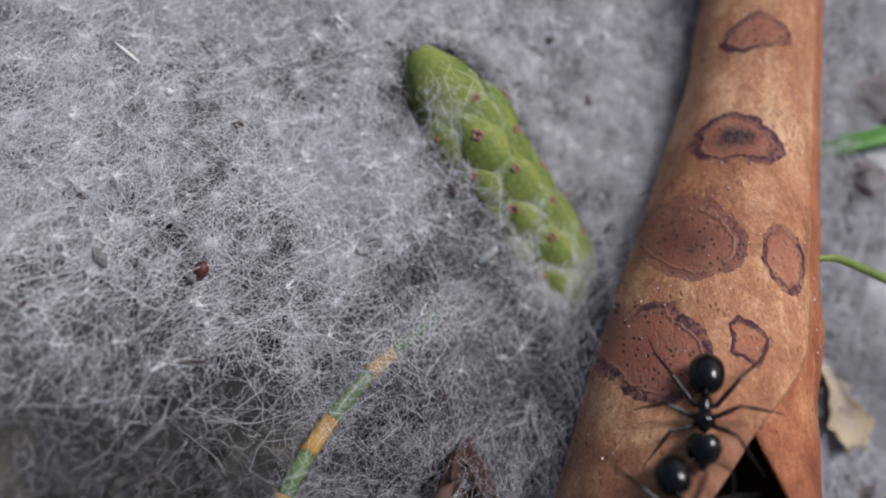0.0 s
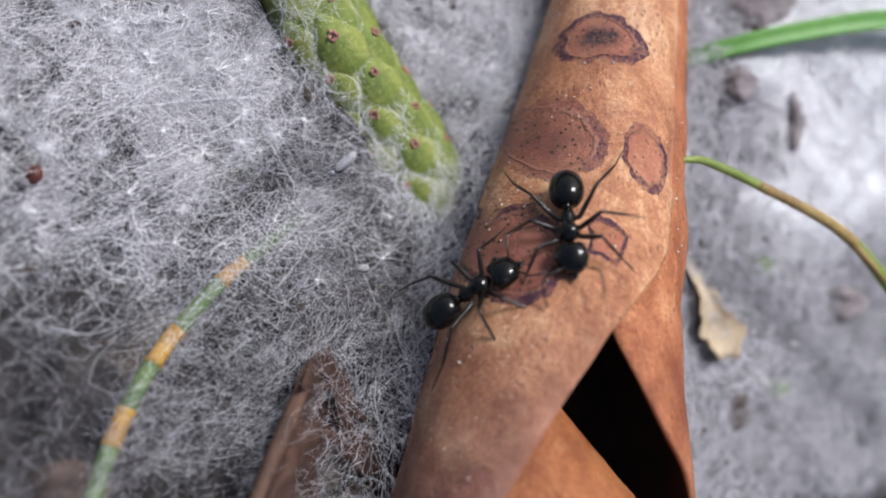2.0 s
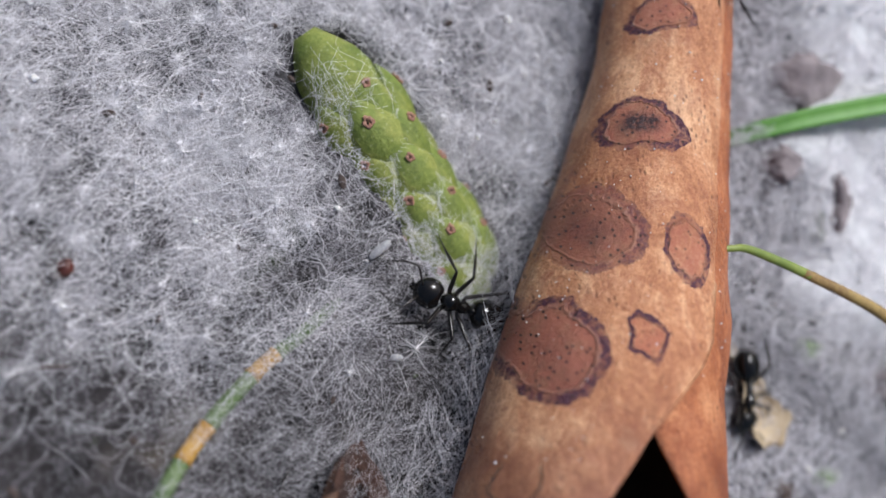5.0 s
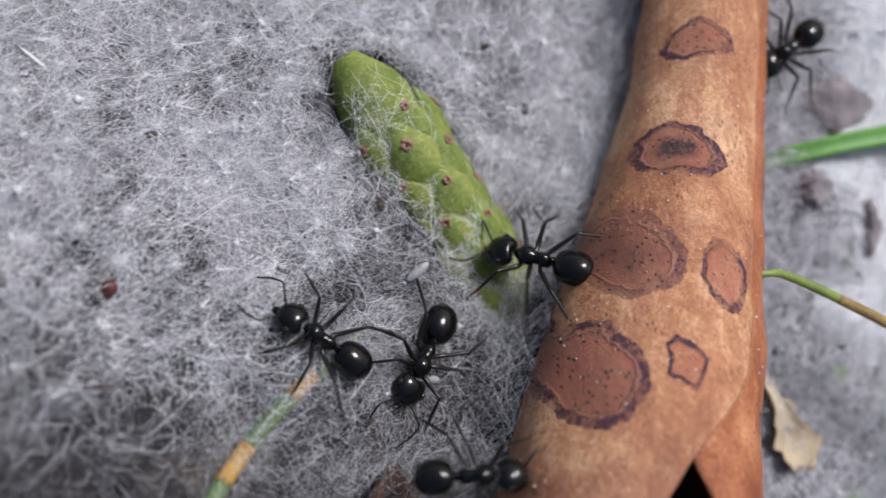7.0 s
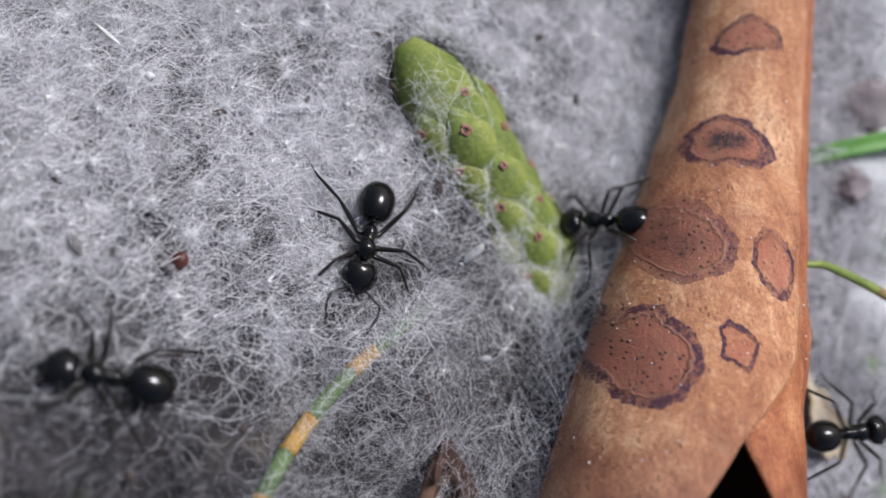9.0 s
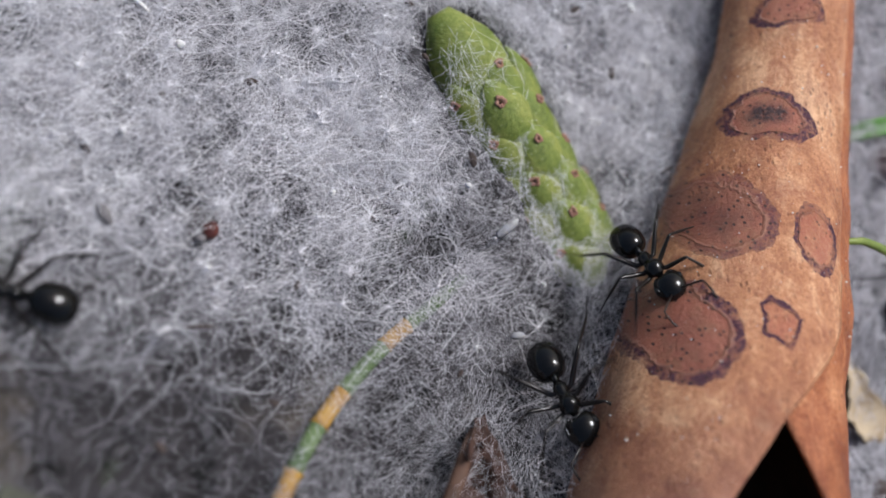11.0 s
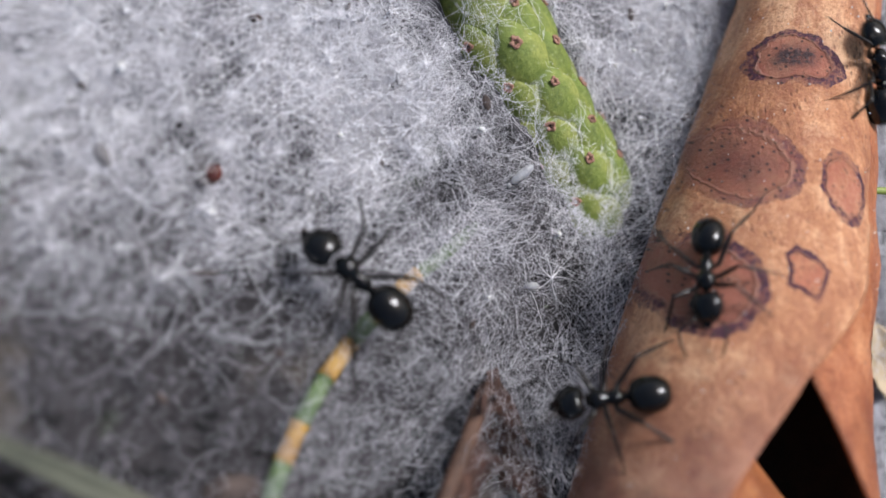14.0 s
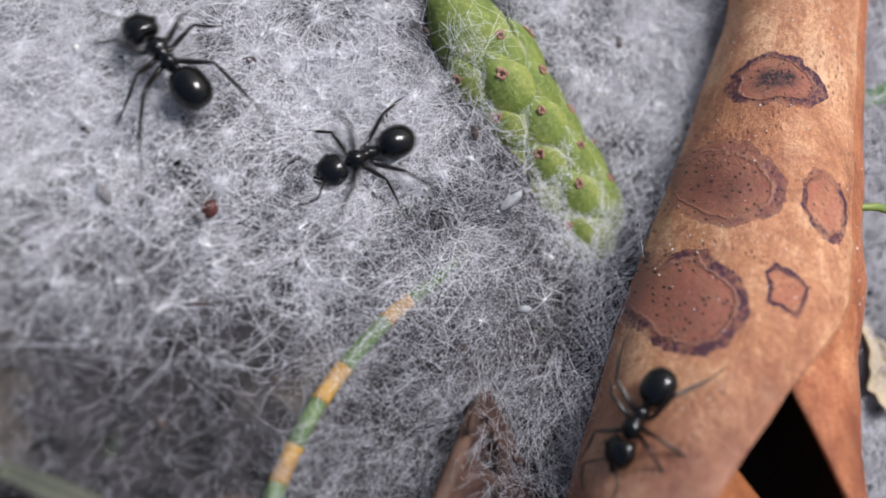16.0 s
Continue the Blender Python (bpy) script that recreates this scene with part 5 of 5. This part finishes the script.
# seconds, millimetres, and turns in degrees
ANT_PATHS = {
    "a1": [
        (0, 11, -5.69, 7.49, 19.92, -27.5, -100.75),
        (0.5, 11.64, -5.07, 7.29, 2.45, -31.28, -76),
        (1, 12.53, -4.04, 6.81, -18.26, -24.03, -44.77),
        (1.5, 12.64, -3.53, 6.52, -20.02, -23.51, -40.99),
        (2, 11.78, -2.35, 5.61, 19.13, -30.07, -93.12),
        (2.5, 10.98, -2.27, 5.35, 42.67, 0.87, -131.55),
        (2.7, 9.21, -1.93, 3.42, 39.38, 17.99, -151.22),
        (3, 8.86, -1.97, 3.19, 37.73, 21.63, -156.07),
        (3.4, 8.59, -1.61, 2.68, 34.5, 26.86, -163.91),
        (3.6, 8.22, -2.11, 2.7, 37.15, 22.72, -157.61),
        (3.8, 7.56, -2.6, 2.49, 31.39, 30.54, -170.38),
        (4, 6.41, -2.38, -0.58, 12.47, 32.56, -187.49),
        (4.2, 6.23, -1.19, -0.68, -11.55, 3.5, -215.31),
        (6.3, 1.65, -3.12, 1.66, 13, -33.74, -188.01),
        (6.5, 0.3, -3.05, 2.59, 23.4, -24.25, -204.9),
        (7, -1.49, -1.93, 3.12, 26.25, -8.77, -216.89),
        (7.2, -1.87, -3, 3.62, 17.16, -19.66, -186.65),
        (7.4, -4.93, -2.75, 4.51, 11.99, -19.24, -170.13),
        (7.5, -6.58, -2.67, 4.99, 15.59, -20.44, -177.61),
        (7.6, -8.58, -2.69, 5.81, 16.03, -25.62, -174.43),
        (7.8, -11.58, -2.81, 7.31, 17.95, -23.1, -177.5),
        (8, -14.29, -1.62, 7.71, 25.1, -12.74, -188.78),
        (8.2, -15.75, -0.6, 7.69, 23.91, -17.02, -184.14),
        (8.5, -16.98, -1.69, 8.6, 20.71, -19.19, -180.37),
        (9.2, -21.07, -0.61, 9.56, 27.5, -12.48, -197.38),
        (16, -21.07, -0.61, 9.56, 27.5, -12.48, -197.38),
    ],
    "a2": [
        (0, 9.71, -9.42, 9.22, 13.79, -31.6, -81.56),
        (0.25, 8.81, -8.36, 7.89, -14.43, -16.41, -16.74),
        (0.5, 7.9, -7.31, 6.55, -42.66, -1.21, 48.08),
        (1, 7.41, -7.55, 6.46, -35.85, -24.9, 19.18),
        (1.5, 8.28, -7.24, 6.91, -36.89, -23.19, 21.71),
        (2, 7.84, -4.94, 4.84, -40.74, -13.98, 33.74),
        (2.5, 8.27, -5.21, 5.36, -42.42, -5.17, 43.76),
        (2.7, 6.2, -6.32, 2.94, -42.53, 3.88, 53.61),
        (3, 5.74, -5.02, 2.45, -32.34, 29.52, 87.29),
        (3.3, 5.65, -2.45, 2.08, -6.39, -5.93, 69.46),
        (3.5, 7.55, -0.47, -0.76, -35.4, 5.71, 50.77),
        (3.6, 9.37, 1.96, -1.92, -42.67, 0.55, 49.99),
        (3.7, 10.25, 3.14, -1.11, -42.54, -3.78, 45.29),
        (3.8, 12.53, 5.14, 0.36, -41.4, -11.44, 36.72),
        (3.9, 14.03, 6.3, 0.81, -41.65, -7.15, 42.68),
        (4, 15.24, 10.19, -0.29, -37.81, 7.91, 71.69),
        (4.2, 16.04, 13.44, -0.75, -35.62, -0.41, 70.58),
        (4.9, 18.36, 13.26, -2.67, -28.39, -5.02, 13.35),
        (5.6, 20.68, 13.09, -4.58, -21.16, -9.64, -43.88),
        (6.3, 22.99, 12.91, -6.5, -13.93, -14.25, -101.11),
        (6.5, 22.35, 12.38, -6, -13.45, -14.7, -103.01),
        (7, 21.05, 11.4, -4, -0.42, -19.82, -145.06),
        (7.5, 19.99, 9.77, -2.5, -1.98, -19.73, -140.48),
        (7.8, 16.04, 7.51, 0.82, 8.53, -16.13, -122.61),
        (8, 15.1, 6.44, 1.13, 22.83, -10.48, -127.24),
        (8.2, 13.54, 5.76, 0.77, 42.64, 1.93, -132.69),
        (8.4, 12.54, 3.91, 1.3, 42.54, -3.77, -126.5),
        (8.5, 11.21, 3.19, 0.7, 42.56, 3.44, -134.34),
        (8.8, 9.28, 2.4, -1.8, 37.79, 21.51, -155.9),
        (9, 8.82, 2.46, -1.78, 28.06, 26.52, -180.49),
        (9.2, 7.69, 2.82, -1.15, 22.62, -17.61, -182.22),
        (9.9, 8.13, 1.36, 0.34, 14.89, -25.96, -134.74),
        (10.6, 8.56, -0.09, 1.83, 7.17, -34.32, -87.26),
        (11.3, 9, -1.55, 3.32, -0.56, -42.67, -39.78),
        (11.5, 9.95, -2.47, 4.74, 15.53, -40.26, -63.87),
        (11.8, 9.09, -4.32, 5.57, 29.43, -32.42, -87.06),
        (12, 8.75, -5.1, 5.7, 40.42, -15.04, -113.66),
        (12.2, 7.6, -6.04, 5.42, 42.17, -7.23, -122.69),
        (12.5, 7.71, -6.69, 5.99, 42.67, 0.48, -131.13),
        (12.8, 7.08, -7.54, 6.13, 42.46, -4.71, -125.47),
        (13, 7.58, -9.02, 7.61, 36.45, -23.93, -101.83),
        (13.2, 6.48, -8.94, 6.71, 42.67, -0.02, -130.58),
        (13.5, 6.37, -8.62, 6.53, 40.24, 15.62, -148.25),
        (13.7, 5.7, -8.2, 5.8, 30, 13, -160),
        (14, 5.55, -8.0, 5.9, 27, 11, -171),
        (14.2, 5.54, -8.2, 5.7, 32, 8, -150),
        (14.5, 7.16, -9.44, 7.59, 29.85, -32.04, -87.86),
        (14.8, 7.65, -9.69, 8.15, 32.55, -29.28, -93.14),
        (15, 7.52, -10.07, 8.3, 34.36, -27.04, -96.98),
        (15.2, 6.91, -11.02, 8.36, 33.49, -28.16, -95.1),
        (15.6, 5.89, -13.73, 9.16, 35.41, -25.57, -99.34),
        (16, 5.4, -15.55, 9.93, 37.17, -22.69, -103.63),
    ],
    "a3": [
        (0, 16.22, 24.08, -2.77, 35.04, -4.24, -92.1),
        (2.5, 22.71, 12.77, -5.49, -19.95, -0.09, -88.45),
        (3, 21.4, 9.79, -5.17, -33.52, 12.58, -83.34),
        (3.3, 21.44, 7.53, -5.27, -35, 0.66, -87.06),
        (3.5, 21.29, 5.94, -5.12, -34.01, -8.93, -100.11),
        (4, 20.75, 1.03, -4.91, -33.9, -9.96, -97.97),
        (4.2, 20.2, 0.71, -4.51, -33.87, 10.86, -83.9),
        (6.3, 20.77, -20.91, -4.56, -29.55, -4.15, -99.07),
        (16, 20.77, -20.91, -4.56, -29.55, -4.15, -99.07),
    ],
    "b1": [
        (0, -9.64, -21.27, 12.77, 23.28, 21, 83.39),
        (4.2, -3.22, -16.74, 7.54, 30.13, 21.46, 76.05),
        (5.4, -0.51, -8.42, 3.91, 20.3, 26.82, 50.27),
        (5.7, 0.77, -5.62, 2.67, 6.32, 13.73, -8.53),
        (6, 2.05, -2.81, 1.44, -7.66, 0.64, -67.34),
        (6.3, 3.33, -0.01, 0.2, -21.63, -12.45, -126.15),
        (6.5, 3.44, -0.62, 0.05, -26.34, -4.51, -103.33),
        (7, 2.85, -3.1, 0.72, -26.89, -24.23, -117.09),
        (7.2, 2.6, -3.32, 0.95, -19.39, -30.58, -132.29),
        (7.5, 1.45, -3.46, 1.87, 3.66, -35.74, -171.5),
        (8, -1.7, -3.21, 3.62, 13.91, -22.24, -179.14),
        (8.2, -3.29, -3.28, 4.19, 13.88, -18.25, -177.53),
        (8.5, -6.98, -4.93, 6, 9.47, -27.99, -157.04),
        (8.8, -10.17, -5.28, 7.43, 15.93, -23.46, -177.7),
        (9, -12.04, -4.16, 7.95, 21.43, -18.02, -193.1),
        (9.2, -13.36, -3.11, 8.07, 25.63, -7.94, -204.75),
        (10.2, -16.23, -2.39, 8.6, 23.59, -12.91, -193.04),
        (11.3, -17.04, -1.74, 8.64, 24.73, -13.22, -195.22),
        (11.5, -17.48, -1.49, 8.7, 23.55, -15.06, -192.19),
        (12, -19.5, -1.69, 9.43, 23.43, -16.8, -189.3),
        (16, -25.44, 0.99, 10.36, 33.07, 1.38, -210.33),
    ],
    "b3": [
        (0, 2.77, -23.74, 8.66, -34.77, -6.83, 89.59),
        (4.2, 6.13, -17.51, 10.97, -35.69, 11.74, 82.43),
        (5.4, 7.89, -7.66, 6.95, -33.19, 28.54, 85.54),
        (5.85, 8.64, -3.73, 4.33, 2.2, 25.23, 144.53),
        (6.3, 9.4, 0.2, 1.71, 37.58, 21.92, 203.52),
        (6.5, 9.04, 0.23, 1.37, 34.19, 27.28, 195.4),
        (7, 7.92, 1.31, -0.06, 25.94, 20.18, 163.86),
        (7.2, 6.46, 1.73, -0.52, 29.96, -17.44, 140.61),
        (7.4, 5.41, 3.77, -0.22, 35.19, -12.38, 128.81),
        (7.5, 4.85, 4.43, -0.03, 34.05, -14.41, 129.9),
        (7.6, 3.71, 4.67, 0.55, 22.99, -17.63, 138.99),
        (7.8, 2.18, 5.28, 0.82, 1.98, -10.97, 159.09),
        (8, 1.06, 4.39, 0.88, 2.81, -9.6, 182.78),
        (8.2, -0.67, 3.9, 1.47, 11.08, -17.62, 190.59),
        (8.5, -1.39, 3.21, 1.82, 7.3, -16.86, 200.46),
        (8.8, -2.4, 1.45, 2.41, -12.4, -17.16, 257.89),
        (9, -2.17, 1.25, 2.39, -12.54, -17.15, 257.91),
        (9.2, -1.87, 0.47, 2.5, -18.82, -12.3, 277.86),
        (10.2, 1.95, -3.6, 1.51, -27.65, 23.78, 321.9),
        (11.3, 5.4, -8.2, 3.61, 26.68, -34.63, 277.91),
        (11.5, 5.25, -9.32, 5.48, 32.9, -28.88, 266.14),
        (11.8, 4.09, -9.66, 4.24, 42.51, -3.01, 232.54),
        (12, 3.95, -9.92, 4.35, 40.69, 10.25, 216.06),
        (12.2, 2.74, -8.87, 4.79, 5, -30.88, 188.07),
        (12.5, 1.44, -7.67, 5.43, 15.99, -31.53, 162.72),
        (12.8, -0.92, -6.97, 7.04, 7.61, -29.84, 177.02),
        (13, -2.54, -7.25, 7.9, 10.97, -24.84, 175.46),
        (13.3, -3.55, -6.8, 8.22, 13.99, -22.94, 178.42),
        (13.5, -2.9, -5.84, 7.72, 21.75, -11.15, 147.76),
        (13.7, -3.22, -5.37, 7.2, 23.09, -7.34, 143.55),
        (14, -4.2, -3.44, 6.49, 22.41, -3.01, 138.53),
        (14.2, -3.74, -2.95, 5.74, 22.06, 0.05, 130.54),
        (14.5, -3.73, -1.94, 4.95, 18.55, 14.41, 94.38),
        (14.7, -4.25, 1.16, 3.6, 22.84, 10.66, 109.74),
        (15, -6.02, 3.65, 3.4, 25.49, 3.62, 124.23),
        (15.2, -7.84, 4.09, 4.29, 27.07, -5.76, 140.78),
        (15.5, -10.38, 4.73, 5.26, 24.65, -7.56, 155.04),
        (15.8, -12.68, 5.83, 5.36, 24.81, -4.04, 156.82),
        (16, -11.74, 6.6, 4.86, 24.48, 8.28, 131.25),
    ],
    "b4": [
        (0, -18.41, -15.84, 15.25, -26.24, 19.68, -10.14),
        (4.2, -9.64, -13.34, 9.83, -9.74, 26.05, 10.4),
        (6.3, -0.92, -7.46, 4.1, -13.18, 28.56, -14.93),
        (6.5, -1.0, -9.0, 4.0, -14, 20, -20),
        (6.7, 3.0, -8.0, 5.0, -20, 18, -62),
        (6.9, 4.0, -7.7, 5.0, -22, 8, -14),
        (7, 4.8, -7.5, 5.0, -28, -6, 2),
        (7.1, 6.0, -7.0, 5.0, -36, -10, 34),
        (7.2, 7.05, -5.99, 5.03, -40.94, -13.26, 34.59),
        (7.4, 10.63, -4.63, 6.72, -35.6, -13.86, 21),
        (7.5, 12.64, -5.61, 7.64, -25.97, -7.5, -19.55),
        (7.6, 12.56, -6.22, 7.94, -22.1, -15.08, -38.26),
        (7.7, 12.45, -6.72, 8.19, -17.95, 3.66, 6.59),
        (7.8, 12.34, -7.22, 8.44, -13.81, 22.39, 51.44),
        (8, 13, -7.27, 8.4, 2.12, 26.3, 73.33),
        (8.2, 12.94, -6.55, 8.07, -18.67, 18.88, 27.39),
        (8.4, 14.58, -5.52, 8, -9.65, 17.4, 4.08),
        (8.5, 15.81, -5.62, 7.5, -10.92, 16.65, -0.26),
        (8.8, 17.4, -6.3, 4, -10.87, 16.68, -0.08),
        (9, 20.52, -7.42, 0, -9.79, 17.33, 3.61),
        (9.2, 25.42, -7.73, -6.58, 0.14, 21.01, 6.4),
        (9.7, 26.88, -6.59, -7.28, 10.59, 11.62, 45.02),
        (10.2, 28.33, -5.45, -7.98, 21.05, 2.23, 83.64),
        (11.3, 23.65, -0.21, -5.94, 13.82, 16.17, 40.23),
        (12.5, 26.48, 1.85, -6.75, 20.02, 3.96, 70.93),
        (13.5, 23.31, 4.32, -5.54, 12.67, -10.22, 127.11),
        (13.8, 21.13, 4.55, -4.98, 29.52, -19.73, 122.21),
        (14, 18.11, 5.78, 0.39, 33.14, -12.64, 101.29),
        (14.1, 16.96, 6.2, 0.76, 24.53, -11.63, 155.62),
        (14.2, 15.81, 6.63, 1.12, 15.93, -10.61, 209.96),
        (14.3, 14.36, 6.01, 1.09, 27.99, 27.8, 190.72),
        (14.5, 13.09, 4.64, 1.12, 40.36, 15.25, 212.2),
        (14.7, 10.36, 2.81, 0.34, 35.13, 25.97, 197.5),
        (14.8, 9.13, 1.86, -0.43, 37.28, 22.49, 202.72),
        (15, 7.99, 1.81, -0.65, 30.64, -4.7, 188.14),
        (15.2, 5.06, 2.12, 0.08, 12.13, -21.54, 162.28),
        (15.3, 3.19, 3.16, 0.55, 1.7, -16.11, 165.07),
        (15.5, 1.48, 2.99, 0.98, 5.79, -16.93, 178.21),
        (15.8, -1.64, 2.98, 1.93, 11.94, -13.25, 181),
        (16, -3.8, 2.62, 2.49, 7.18, -21.28, 205.28),
    ],
    "c4": [
        (0, 25.94, 49.46, -15.05, 0, 0, -90.96),
        (9.2, 18.07, 28.95, -1.84, 33.26, -0.33, -89.5),
        (11.3, 16.77, 18.44, -1.38, 34.96, -9.66, -92.8),
        (12.2, 16.47, 9.74, 0.12, -2.34, -14.49, -81.16),
        (12.5, 15.86, 7.09, 0.96, -2.42, -18.59, -81.93),
        (12.6, 15.71, 6.06, 1.31, -3.89, -19.56, -83.08),
        (12.8, 16.43, 4.58, 1.68, -34.54, -2.96, -62.58),
        (13, 15.7, 4.69, 1.8, -10.56, -21.18, -80.76),
        (13.2, 14.71, 5.03, 1.62, 8.28, -26.86, -82.63),
        (13.5, 12.86, 4.8, 0.93, 37.1, -22.82, -103.45),
        (13.7, 11.46, 1.86, 2.37, 36.98, -23.02, -103.16),
        (13.8, 10.77, 0.34, 3.1, 39.15, -18.55, -109.26),
        (14, 9.51, -3.11, 5.05, 34.96, -26.23, -98.3),
        (14.2, 8.83, -3.58, 4.74, 37.63, -21.83, -104.85),
        (14.5, 8.28, -4.1, 4.41, 42.42, -5.22, -124.91),
        (14.8, 7.33, -4.85, 4.03, 42.38, -5.58, -124.51),
        (15, 7.58, -5.86, 5.05, 39.46, -17.78, -110.25),
        (15.2, 7.09, -7.03, 5.36, 39.46, -17.78, -110.25),
        (15.5, 6.66, -8.23, 6.2, 42.57, -3.28, -127.03),
        (15.8, 6.93, -8.35, 6.37, 41.04, -12.91, -116.2),
        (16, 7.27, -8.07, 6.52, 42.27, -6.52, -123.49),
    ],
}


def motions():
    """Ants walk along their paths; legs swing in two tripods with the distance gone, feelers sway."""
    for name, ant, limbs in ANTS:
        rows = ANT_PATHS[name]
        walk(ant, [(t, pose(x * MM, y * MM, z * MM, rx, ry, rz)) for t, x, y, z, rx, ry, rz in rows])
        ts = [r[0] for r in rows]
        gone = [0.0]
        for p, q in zip(rows, rows[1:]):
            gone.append(gone[-1] + math.dist(p[1:4], q[1:4]) + abs(q[6] - p[6]) * 0.02)
        for limb, x, y, z, flip, phase, key in limbs:
            keys = []
            for k in range(161):
                t = k / 10
                g = float(np.interp(t, ts, gone))
                if key == "feeler":
                    m = pose(x * MM, y * MM, z * MM, 0, 6 * math.sin(2.1 * t + flip), 9 * math.sin(3.3 * t + 1.7 * flip))
                else:
                    step = 2 * math.pi * g / 3.4 + phase
                    m = pose(x * MM, y * MM, z * MM, 5 * flip * max(0.0, math.cos(step)), 0, 13 * flip * -math.sin(step))
                keys.append((t, m))
            walk(limb, keys)


motions()
